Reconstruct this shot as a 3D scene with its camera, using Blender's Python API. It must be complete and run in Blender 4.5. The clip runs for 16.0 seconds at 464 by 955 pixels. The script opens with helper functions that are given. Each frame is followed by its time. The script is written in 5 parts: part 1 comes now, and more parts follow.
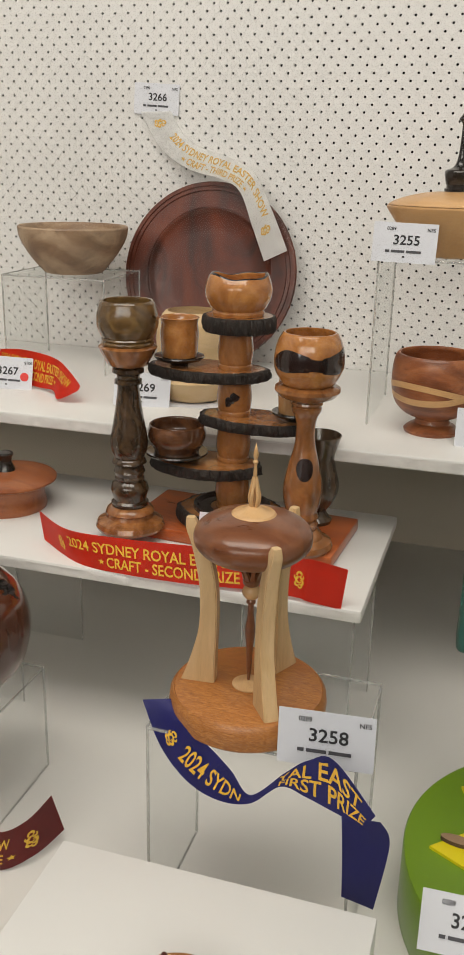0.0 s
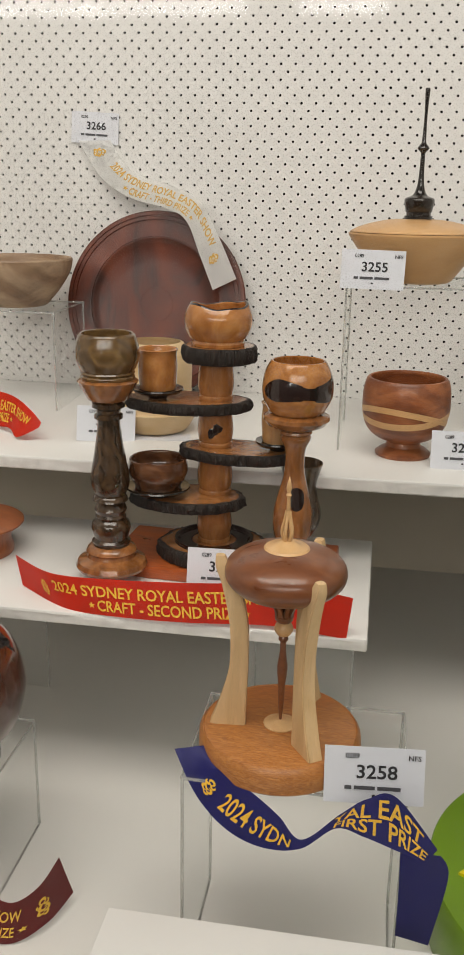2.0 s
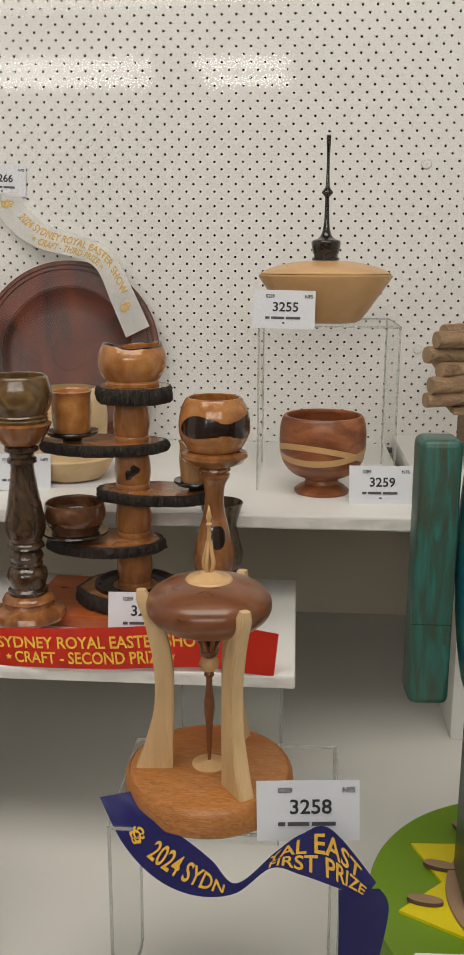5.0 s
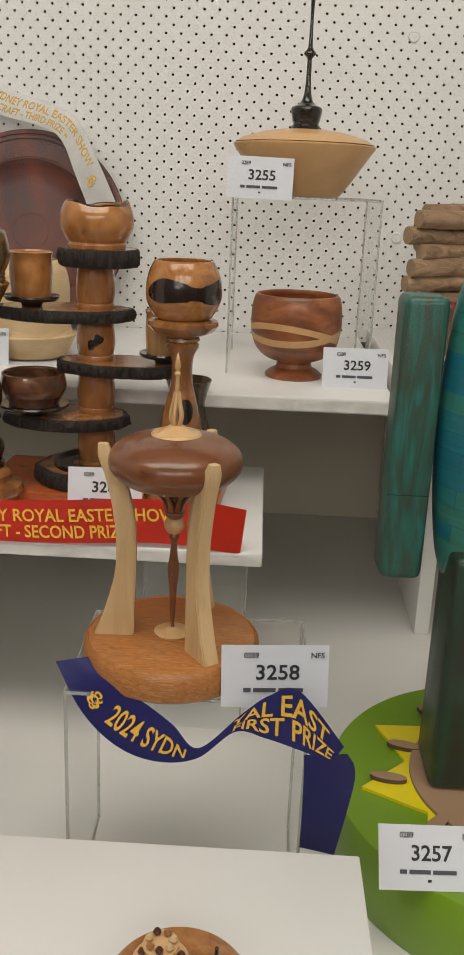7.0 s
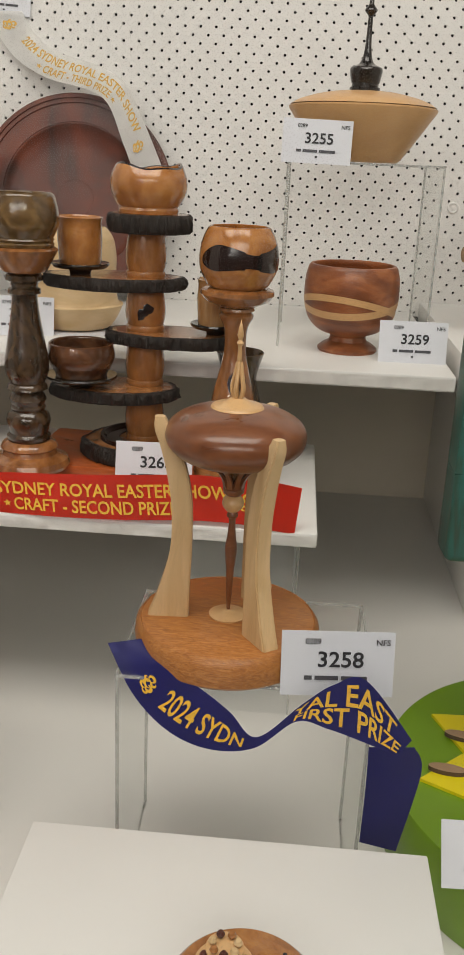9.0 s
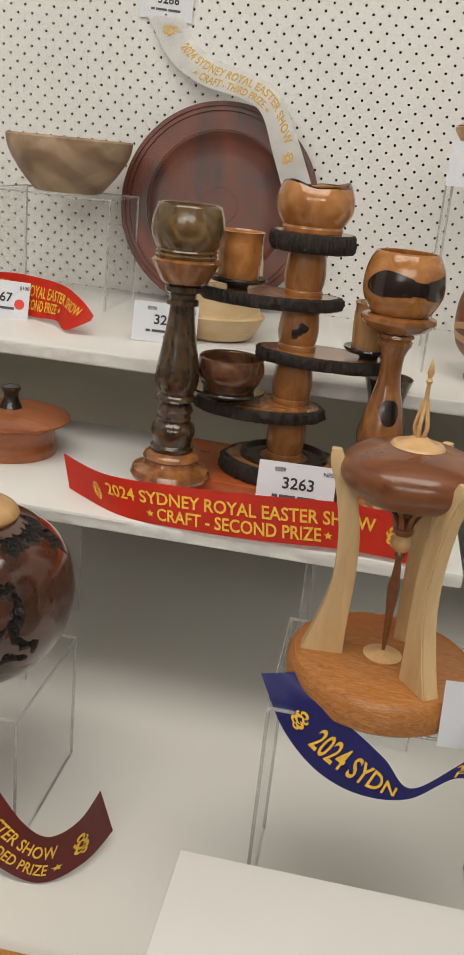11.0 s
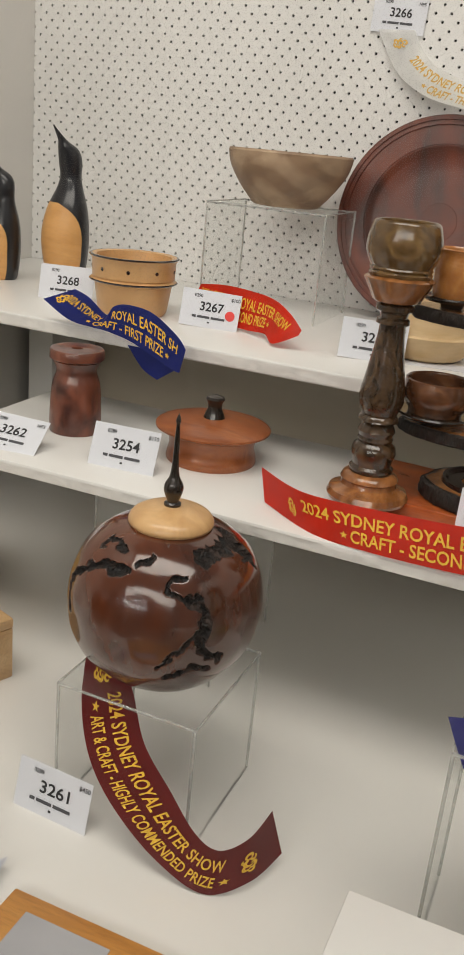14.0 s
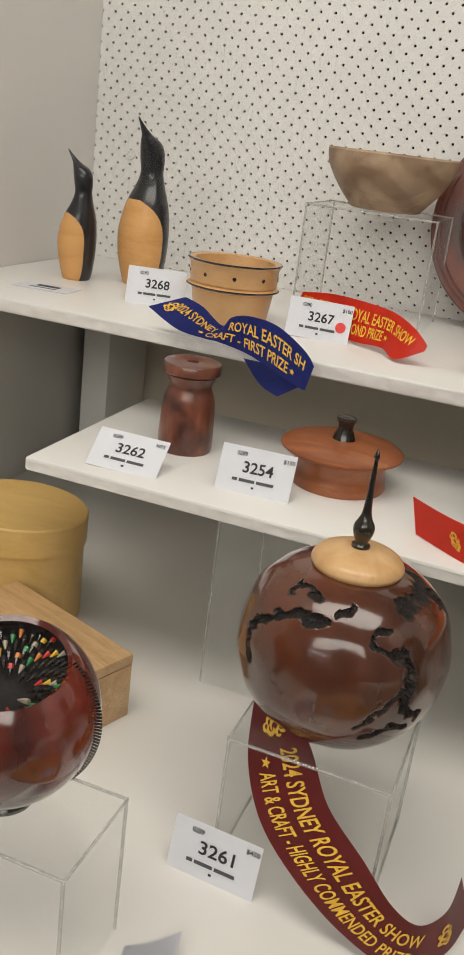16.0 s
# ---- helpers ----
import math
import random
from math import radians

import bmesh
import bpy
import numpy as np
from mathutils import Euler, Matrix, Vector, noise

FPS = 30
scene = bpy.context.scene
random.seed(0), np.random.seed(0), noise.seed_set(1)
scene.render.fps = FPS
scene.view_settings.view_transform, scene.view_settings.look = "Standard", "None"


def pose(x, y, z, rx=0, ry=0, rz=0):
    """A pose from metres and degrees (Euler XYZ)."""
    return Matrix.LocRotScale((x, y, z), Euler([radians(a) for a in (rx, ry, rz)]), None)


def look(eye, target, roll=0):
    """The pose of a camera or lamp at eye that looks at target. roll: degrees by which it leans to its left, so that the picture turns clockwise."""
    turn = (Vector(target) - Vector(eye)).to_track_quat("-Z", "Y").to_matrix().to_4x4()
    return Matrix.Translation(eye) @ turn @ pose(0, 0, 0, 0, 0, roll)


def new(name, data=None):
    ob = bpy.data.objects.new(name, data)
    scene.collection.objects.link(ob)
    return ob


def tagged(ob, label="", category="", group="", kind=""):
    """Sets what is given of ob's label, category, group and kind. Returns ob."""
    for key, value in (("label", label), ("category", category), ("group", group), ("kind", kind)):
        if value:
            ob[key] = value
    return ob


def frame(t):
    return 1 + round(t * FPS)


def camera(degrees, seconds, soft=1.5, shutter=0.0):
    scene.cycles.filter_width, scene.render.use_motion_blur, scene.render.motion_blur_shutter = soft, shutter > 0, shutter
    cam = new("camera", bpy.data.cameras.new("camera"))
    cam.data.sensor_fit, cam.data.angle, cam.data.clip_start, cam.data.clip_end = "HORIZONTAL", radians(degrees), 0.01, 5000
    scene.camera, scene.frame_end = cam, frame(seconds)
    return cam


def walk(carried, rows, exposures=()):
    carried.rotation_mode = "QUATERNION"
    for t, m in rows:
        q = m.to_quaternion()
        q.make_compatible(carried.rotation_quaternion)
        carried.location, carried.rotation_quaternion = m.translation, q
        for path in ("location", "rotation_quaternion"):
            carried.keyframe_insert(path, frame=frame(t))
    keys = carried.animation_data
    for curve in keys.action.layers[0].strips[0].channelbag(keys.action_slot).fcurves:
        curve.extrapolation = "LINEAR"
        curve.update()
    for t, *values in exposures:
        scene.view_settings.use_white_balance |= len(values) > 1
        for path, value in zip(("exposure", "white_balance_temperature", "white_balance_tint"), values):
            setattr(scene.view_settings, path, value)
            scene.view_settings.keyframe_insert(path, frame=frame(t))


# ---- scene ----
cam = camera(28.7, 16.0)
PATH = [
    (0, (0.223, -0.031, 1.548), (-0.32, 1.779, 0.892), 1.4),
    (0.5, (0.238, -0.006, 1.55), (-0.278, 1.807, 0.883), 1.5),
    (1, (0.194, -0.006, 1.552), (-0.28, 1.818, 0.881), 1.9),
    (1.5, (0.128, -0.029, 1.552), (-0.231, 1.825, 0.894), 1.8),
    (2, (0.088, -0.037, 1.546), (-0.214, 1.848, 0.949), 1.1),
    (2.5, (0.061, -0.04, 1.541), (-0.207, 1.861, 0.981), 0.9),
    (3, (0.055, -0.046, 1.549), (-0.178, 1.864, 1.004), 1.7),
    (3.5, (0.057, -0.043, 1.545), (-0.147, 1.881, 1.041), 1.9),
    (4, (0.067, -0.045, 1.538), (-0.124, 1.901, 1.118), 1.4),
    (4.2, (0.072, -0.042, 1.537), (-0.104, 1.905, 1.115), 1.1),
    (6.3, (0.104, -0.021, 1.467), (-0.001, 1.898, 0.915), 0.4),
    (6.5, (0.082, -0.018, 1.463), (0.015, 1.901, 0.903), 1.9),
    (7, (0.083, 0.004, 1.439), (0.035, 1.906, 0.823), 2.4),
    (7.5, (0.081, 0.014, 1.437), (0.054, 1.892, 0.751), 2.7),
    (8, (0.081, 0.027, 1.429), (0.032, 1.908, 0.751), 2.4),
    (8.2, (0.079, 0.03, 1.429), (0.004, 1.91, 0.752), 2.1),
    (10.3, (0.002, 0.048, 1.415), (-0.2, 1.93, 0.769), 4.6),
    (10.5, (-0.006, 0.048, 1.417), (-0.245, 1.924, 0.767), 4.7),
    (11, (-0.022, 0.053, 1.436), (-0.301, 1.915, 0.763), 5.8),
    (11.5, (-0.037, 0.056, 1.442), (-0.461, 1.888, 0.759), 5.9),
    (12, (-0.039, 0.055, 1.444), (-0.602, 1.84, 0.741), 4.9),
    (12.5, (-0.036, 0.06, 1.432), (-0.631, 1.84, 0.741), 4.8),
    (13, (-0.035, 0.064, 1.434), (-0.688, 1.821, 0.737), 4.7),
    (13.5, (-0.027, 0.069, 1.434), (-0.68, 1.83, 0.747), 5.2),
    (14, (-0.028, 0.069, 1.439), (-0.72, 1.814, 0.749), 5.6),
    (14.5, (-0.064, 0.073, 1.435), (-0.76, 1.814, 0.74), 6.2),
    (15, (-0.118, 0.073, 1.445), (-0.805, 1.816, 0.743), 6.9),
    (15.5, (-0.197, 0.068, 1.442), (-0.843, 1.824, 0.735), 7.3),
    (16, (-0.252, 0.068, 1.434), (-0.858, 1.838, 0.728), 7.2),
]


walk(cam, [(t, look(eye, target, roll)) for t, eye, target, roll in PATH],
     exposures=[(0.0, -0.38), (3.0, -0.38), (4.0, -0.56), (7.0, -0.52), (8.0, -0.44), (10.5, -0.44), (12.0, -0.40), (14.5, -0.40), (16.0, -0.36)])

# ---- light ----
world = bpy.data.worlds.new("hall")
scene.world = world
world.use_nodes = True
world.node_tree.nodes["Background"].inputs[0].default_value = (1.0, 0.97, 0.925, 1)
world.node_tree.nodes["Background"].inputs[1].default_value = 0.2


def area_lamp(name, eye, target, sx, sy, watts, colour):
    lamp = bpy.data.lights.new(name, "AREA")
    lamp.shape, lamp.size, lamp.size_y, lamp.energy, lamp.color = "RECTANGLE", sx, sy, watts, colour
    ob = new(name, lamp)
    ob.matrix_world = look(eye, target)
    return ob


area_lamp("unseen_hall_light", (-0.2, 0.15, 3.3), (-0.3, 1.1, 1.0), 2.6, 1.0, 56, (1.0, 0.93, 0.84))
# Added low front fill, brightens under the shelves in place of far hall lights.
area_lamp("unseen_hall_light", (0.2, -2.8, 2.9), (-0.3, 1.2, 0.95), 4.0, 1.0, 74, (1.0, 0.94, 0.86))

# ---- materials ----


def material(name):
    m = bpy.data.materials.new(name)
    m.use_nodes = True
    nodes, links = m.node_tree.nodes, m.node_tree.links
    return m, nodes, links, nodes["Principled BSDF"]


def coords(nodes, links, scale, rot=(0, 0, 0)):
    c, mp = nodes.new("ShaderNodeTexCoord"), nodes.new("ShaderNodeMapping")
    mp.inputs["Scale"].default_value, mp.inputs["Rotation"].default_value = scale, [radians(a) for a in rot]
    links.new(c.outputs["Object"], mp.inputs["Vector"])
    return mp.outputs["Vector"]


def noise_tex(nodes, links, vec, scale, detail=4.0, rough=0.6, distort=0.0):
    n = nodes.new("ShaderNodeTexNoise")
    n.inputs["Scale"].default_value, n.inputs["Detail"].default_value = scale, detail
    n.inputs["Roughness"].default_value, n.inputs["Distortion"].default_value = rough, distort
    links.new(vec, n.inputs["Vector"])
    return n.outputs["Fac"]


def ramp(nodes, links, fac, stops):
    r = nodes.new("ShaderNodeValToRGB")
    while len(r.color_ramp.elements) < len(stops):
        r.color_ramp.elements.new(0.5)
    for e, (p, c) in zip(r.color_ramp.elements, stops):
        e.position, e.color = p, (*c, 1)
    links.new(fac, r.inputs[0])
    return r.outputs[0]


def mix(nodes, links, a, b, fac, mode="MIX"):
    n = nodes.new("ShaderNodeMix")
    n.data_type, n.blend_type = "RGBA", mode
    if isinstance(fac, float):
        n.inputs[0].default_value = fac
    else:
        links.new(fac, n.inputs[0])
    links.new(a, n.inputs[6])
    links.new(b, n.inputs[7])
    return n.outputs[2]


def bump(nodes, links, p, height, strength, distance=0.002):
    b = nodes.new("ShaderNodeBump")
    b.inputs["Strength"].default_value, b.inputs["Distance"].default_value = strength, distance
    links.new(height, b.inputs["Height"])
    links.new(b.outputs[0], p.inputs["Normal"])


def wood(name, dark, mid, light, stretch=(14, 14, 2.2), scale=4.0, rough=0.3, coat=0.4, rot=(0, 0, 0), contrast=0.25, rings=0.0, pore=0.55):
    """Turned or sawn timber: broad figure, long fine grain and pores."""
    dark, mid, light = [(min(1, c[0] * 1.07), c[1] * 0.91, c[2] * 0.67) for c in (dark, mid, light)]
    m, nodes, links, p = material(name)
    v = coords(nodes, links, stretch, rot)
    broad = noise_tex(nodes, links, v, scale, 5.0, 0.55, 1.6)
    col = ramp(nodes, links, broad, [(0.5 - contrast, dark), (0.5, mid), (0.5 + contrast, light)])
    fine = noise_tex(nodes, links, coords(nodes, links, [s * 6 for s in stretch], rot), scale * 2.2, 3.0, 0.7)
    pores = ramp(nodes, links, fine, [(0.3, (0.55, 0.5, 0.45)), (0.55, (1, 1, 1))])
    col = mix(nodes, links, col, pores, pore, "MULTIPLY")
    if rings > 0:
        w = nodes.new("ShaderNodeTexWave")
        w.wave_type, w.rings_direction = "RINGS", "Y"
        w.inputs["Scale"].default_value, w.inputs["Distortion"].default_value = rings, 5.0
        w.inputs["Detail"].default_value, w.inputs["Detail Scale"].default_value = 3.0, 1.2
        links.new(coords(nodes, links, (1, 0.35, 1), (12, 0, 20)), w.inputs["Vector"])
        col = mix(nodes, links, col, ramp(nodes, links, w.outputs["Fac"], [(0.15, (0.6, 0.52, 0.46)), (0.75, (1, 1, 1))]), 0.75, "MULTIPLY")
    links.new(col, p.inputs["Base Color"])
    smear = ramp(nodes, links, broad, [(0.2, (rough * 0.8,) * 3), (0.8, (min(1, rough * 1.35),) * 3)])
    links.new(smear, p.inputs["Roughness"])
    p.inputs["Coat Weight"].default_value, p.inputs["Coat Roughness"].default_value = coat * 0.7, 0.1
    bump(nodes, links, p, fine, 0.08, 0.0006)
    return m


def plain(name, colour, rough=0.6, vary=0.12, scale=9.0, relief=0.05, relief_scale=220.0, coat=0.0, metal=0.0):
    m, nodes, links, p = material(name)
    v = coords(nodes, links, (1, 1, 1))
    n = noise_tex(nodes, links, v, scale, 6.0, 0.6)
    lo, hi = [c * (1 - vary) for c in colour], [min(1, c * (1 + vary * 0.6)) for c in colour]
    links.new(ramp(nodes, links, n, [(0.3, lo), (0.7, hi)]), p.inputs["Base Color"])
    p.inputs["Roughness"].default_value, p.inputs["Coat Weight"].default_value, p.inputs["Metallic"].default_value = rough, coat, metal
    bump(nodes, links, p, noise_tex(nodes, links, v, relief_scale, 3.0, 0.6), relief, 0.001)
    return m


def two_tone(name, base, streak, scale, lo, hi, stretch=(1, 1, 1), rough=0.25, coat=0.5, relief=0.0):
    """One timber with dark figure, stain or bark inclusions in a sharp-edged pattern."""
    m, nodes, links, p = material(name)
    v = coords(nodes, links, stretch)
    n = noise_tex(nodes, links, v, scale, 3.0, 0.5, 0.8)
    fine = noise_tex(nodes, links, coords(nodes, links, (60, 60, 10)), 3.0, 4.0)
    grain = ramp(nodes, links, fine, [(0.3, (0.68, 0.62, 0.55)), (0.65, (1, 1, 1))])
    col = ramp(nodes, links, n, [(lo, base), (hi, streak)])
    links.new(mix(nodes, links, col, grain, 0.8, "MULTIPLY"), p.inputs["Base Color"])
    p.inputs["Roughness"].default_value, p.inputs["Coat Weight"].default_value = rough, coat
    p.inputs["Coat Roughness"].default_value = 0.07
    if relief:
        bump(nodes, links, p, ramp(nodes, links, n, [(lo, (1, 1, 1)), (hi, (0, 0, 0))]), relief, 0.006)
    return m


def bark_material():
    m, nodes, links, p = material("bark")
    v = coords(nodes, links, (1, 1, 0.35))
    n = noise_tex(nodes, links, v, 110.0, 6.0, 0.7)
    links.new(ramp(nodes, links, n, [(0.3, (0.006, 0.004, 0.003)), (0.75, (0.034, 0.021, 0.014))]), p.inputs["Base Color"])
    p.inputs["Roughness"].default_value = 0.48
    bump(nodes, links, p, n, 1.0, 0.006)
    return m


def patchwork(name):
    """Stained timber in squares of blue, teal and pale green."""
    m, nodes, links, p = material(name)
    v = coords(nodes, links, (1, 1, 1), (90, 0, 0))
    t = nodes.new("ShaderNodeTexBrick")
    t.inputs["Scale"].default_value, t.inputs["Mortar Size"].default_value, t.inputs["Bias"].default_value = 14.0, 0.004, -0.1
    t.inputs["Color1"].default_value, t.inputs["Color2"].default_value, t.inputs["Mortar"].default_value = (0.008, 0.17, 0.24, 1), (0.05, 0.25, 0.17, 1), (0.02, 0.10, 0.10, 1)
    links.new(v, t.inputs["Vector"])
    grain = ramp(nodes, links, noise_tex(nodes, links, coords(nodes, links, (8, 8, 60)), 3.0, 4.0), [(0.3, (0.5, 0.6, 0.55)), (0.7, (1, 1, 1))])
    links.new(mix(nodes, links, t.outputs["Color"], grain, 0.8, "MULTIPLY"), p.inputs["Base Color"])
    p.inputs["Roughness"].default_value = 0.4
    return m


def acrylic_material(name, tint, haze, gloss):
    """Thin clear sheet: light goes straight through, with a faint even gloss."""
    m, nodes, links, p = material(name)
    clear, shine, body = nodes.new("ShaderNodeBsdfTransparent"), nodes.new("ShaderNodeBsdfGlossy"), nodes.new("ShaderNodeMixShader")
    clear.inputs[0].default_value = (*tint, 1)
    shine.inputs["Roughness"].default_value = 0.04
    p.inputs["Base Color"].default_value, p.inputs["Roughness"].default_value = (0.84, 0.85, 0.84, 1), 0.3
    body.inputs[0].default_value = haze
    links.new(clear.outputs[0], body.inputs[1])
    links.new(p.outputs[0], body.inputs[2])
    top = nodes.new("ShaderNodeMixShader")
    top.inputs[0].default_value = gloss
    links.new(body.outputs[0], top.inputs[1])
    links.new(shine.outputs[0], top.inputs[2])
    links.new(top.outputs[0], nodes["Material Output"].inputs["Surface"])
    return m


def satin(name, colour, sheen=0.5):
    m, nodes, links, p = material(name)
    v = coords(nodes, links, (1, 1, 1))
    w = noise_tex(nodes, links, v, 900.0, 2.0, 0.5)
    n = noise_tex(nodes, links, v, 22.0, 4.0, 0.6)
    links.new(ramp(nodes, links, n, [(0.3, [c * 0.82 for c in colour]), (0.7, colour)]), p.inputs["Base Color"])
    p.inputs["Roughness"].default_value, p.inputs["Sheen Weight"].default_value = 0.45, sheen
    bump(nodes, links, p, w, 0.04, 0.0004)
    return m


def scuffed(name, colour):
    """Worn white paint with sparse grey specks and faint rubbed streaks."""
    m, nodes, links, p = material(name)
    v = coords(nodes, links, (1, 1, 1))
    base = ramp(nodes, links, noise_tex(nodes, links, v, 5.0, 6.0, 0.6), [(0.3, [c * 0.94 for c in colour]), (0.7, colour)])
    specks = ramp(nodes, links, noise_tex(nodes, links, v, 75.0, 5.0, 0.7), [(0.70, (1, 1, 1)), (0.77, (0.66, 0.65, 0.63))])
    streaks = ramp(nodes, links, noise_tex(nodes, links, coords(nodes, links, (14, 70, 14), (0, 0, 14)), 1.6, 5.0, 0.7), [(0.68, (1, 1, 1)), (0.80, (0.78, 0.77, 0.75))])
    links.new(mix(nodes, links, mix(nodes, links, base, specks, 1.0, "MULTIPLY"), streaks, 1.0, "MULTIPLY"), p.inputs["Base Color"])
    p.inputs["Roughness"].default_value = 0.32
    bump(nodes, links, p, noise_tex(nodes, links, v, 120.0, 3.0, 0.6), 0.06, 0.001)
    return m


BOARD = plain("pegboard_paint", (0.70, 0.69, 0.67), 0.5, 0.05, 3.0, 0.06, 160)
SHELF = scuffed("shelf_paint", (0.80, 0.79, 0.765))
EDGE = plain("rough_edge_paint", (0.74, 0.72, 0.69), 0.7, 0.15, 60.0, 0.9, 170)
FLOOR = scuffed("case_floor_paint", (0.78, 0.765, 0.73))
WALL = plain("wall_paint", (0.70, 0.68, 0.65), 0.6, 0.06, 3.0, 0.05)
LOWER = plain("lower_panel_paint", (0.66, 0.59, 0.485), 0.6, 0.08, 3.0, 0.05)
DARK = plain("hole_shade_black", (0.012, 0.011, 0.010), 0.9)
ACRYLIC = acrylic_material("clear_acrylic", (0.975, 0.98, 0.975), 0.03, 0.05)
ACRYLIC_EDGE = acrylic_material("polished_acrylic_edge", (0.80, 0.80, 0.78), 0.22, 0.10)
CARD = plain("card_stock", (0.68, 0.695, 0.745), 0.55, 0.03, 30.0, 0.03)
INK = plain("black_ink", (0.02, 0.02, 0.024), 0.6)
GREYINK = plain("grey_ink", (0.07, 0.07, 0.08), 0.6)
DOT = plain("red_sticker", (0.75, 0.05, 0.04), 0.5)
GOLD = plain("gold_print", (0.86, 0.50, 0.045), 0.5, 0.15, 200.0, 0.1, 500)
GOLD_PALE = plain("pale_gold_print", (0.70, 0.42, 0.07), 0.5, 0.15, 200.0, 0.1, 500)
RED = satin("red_satin", (0.86, 0.045, 0.015), 0.0)
MAROON_S = satin("maroon_satin", (0.24, 0.014, 0.014), 0.15)
PURPLE_S = satin("purple_satin", (0.024, 0.025, 0.235), 0.1)
BLUE_S = satin("blue_satin", (0.018, 0.034, 0.28), 0.1)
WHITE_S = satin("white_satin", (0.97, 0.965, 0.95), 0.0)
MIDBROWN = wood("brown_glossy_wood", (0.035, 0.015, 0.009), (0.105, 0.048, 0.026), (0.21, 0.105, 0.055), (4, 4, 5), 7.0, 0.18, 0.8)
GREYWOOD = wood("smoky_brown_wood", (0.02, 0.014, 0.011), (0.065, 0.048, 0.036), (0.16, 0.12, 0.095), (4, 4, 3), 7.0, 0.18, 0.8)
BARK = bark_material()
JARRAH = wood("red_hardwood", (0.028, 0.009, 0.007), (0.105, 0.026, 0.014), (0.16, 0.045, 0.024), (2.2, 0.9, 2.2), 5.0, 0.42, 0.12, (0, 0, 20), 0.16)
PALE = wood("pale_bowl_wood", (0.22, 0.175, 0.15), (0.36, 0.295, 0.255), (0.45, 0.385, 0.34), (2.2, 3, 5), 5.0, 0.5, 0.05, (0, 12, 0), 0.22, 7.0, pore=0.3)
MYRTLE = wood("brown_turned_wood", (0.17, 0.065, 0.026), (0.31, 0.135, 0.055), (0.44, 0.22, 0.10), (5, 5, 2), 5.0, 0.25, 0.6)
DARKWOOD = wood("dark_turned_wood", (0.010, 0.007, 0.004), (0.046, 0.029, 0.017), (0.125, 0.082, 0.046), (5, 5, 4), 9.0, 0.18, 0.9)
OLIVE = wood("olive_turned_wood", (0.025, 0.016, 0.008), (0.115, 0.075, 0.034), (0.27, 0.19, 0.09), (5, 5, 5), 6.0, 0.16, 0.9)
BASEWOOD = wood("chestnut_turned_wood", (0.11, 0.045, 0.018), (0.27, 0.125, 0.052), (0.42, 0.215, 0.095), (6, 6, 3), 6.0, 0.18, 0.8)
BLACKWOOD = wood("black_wood", (0.006, 0.005, 0.005), (0.013, 0.010, 0.009), (0.028, 0.02, 0.016), (6, 6, 2), 5.0, 0.2, 0.6)
PLANK = wood("orange_plank", (0.27, 0.065, 0.02), (0.42, 0.115, 0.032), (0.52, 0.17, 0.055), (1.4, 9, 9), 4.0, 0.3, 0.5)
BOXWOOD = wood("pale_yellow_wood", (0.50, 0.33, 0.19), (0.61, 0.44, 0.27), (0.68, 0.52, 0.35), (7, 7, 2), 4.0, 0.35, 0.3, pore=0.2)
LEGWOOD = wood("blond_leg_wood", (0.46, 0.34, 0.20), (0.59, 0.47, 0.32), (0.67, 0.56, 0.42), (14, 14, 1.2), 3.0, 0.45, 0.15, pore=0.2)
OAK = wood("lacewood", (0.27, 0.105, 0.03), (0.40, 0.18, 0.055), (0.52, 0.27, 0.10), (9, 40, 40), 9.0, 0.4, 0.25, (0, 0, 12), 0.2)
PODWOOD = wood("reddish_brown_wood", (0.12, 0.042, 0.018), (0.18, 0.068, 0.030), (0.235, 0.098, 0.044), (3, 9, 9), 6.0, 0.30, 0.6)
LIDTOP = wood("cedar_lid_wood", (0.19, 0.06, 0.022), (0.30, 0.105, 0.042), (0.38, 0.155, 0.065), (1.5, 7, 7), 5.0, 0.32, 0.4)
RIMU = wood("striped_brown_wood", (0.17, 0.058, 0.024), (0.28, 0.105, 0.046), (0.36, 0.155, 0.075), (2, 6, 9), 5.0, 0.4, 0.25, (20, 10, 0), 0.22, 9.0)
MAPLE = wood("honey_wood", (0.50, 0.335, 0.185), (0.55, 0.375, 0.215), (0.60, 0.42, 0.255), (3, 3, 6), 3.0, 0.4, 0.25, pore=0.2)
HUON = wood("pale_vessel_wood", (0.52, 0.40, 0.24), (0.62, 0.53, 0.40), (0.68, 0.60, 0.48), (2, 2, 9), 4.0, 0.5, 0.1, pore=0.2)
BURLMILL = two_tone("burl_mill_wood", (0.21, 0.066, 0.036), (0.06, 0.018, 0.013), 34.0, 0.42, 0.66, (1, 1, 0.8), 0.3, 0.4)
PEPPER = wood("penguin_front_wood", (0.50, 0.29, 0.12), (0.60, 0.37, 0.17), (0.66, 0.43, 0.22), (2, 2, 8), 4.0, 0.45, 0.1, (0, 0, 0), 0.3, pore=0.2)
EBONY = plain("black_stained_wood", (0.012, 0.012, 0.015), 0.28, 0.3, 30.0, 0.06, 300, 0.2)
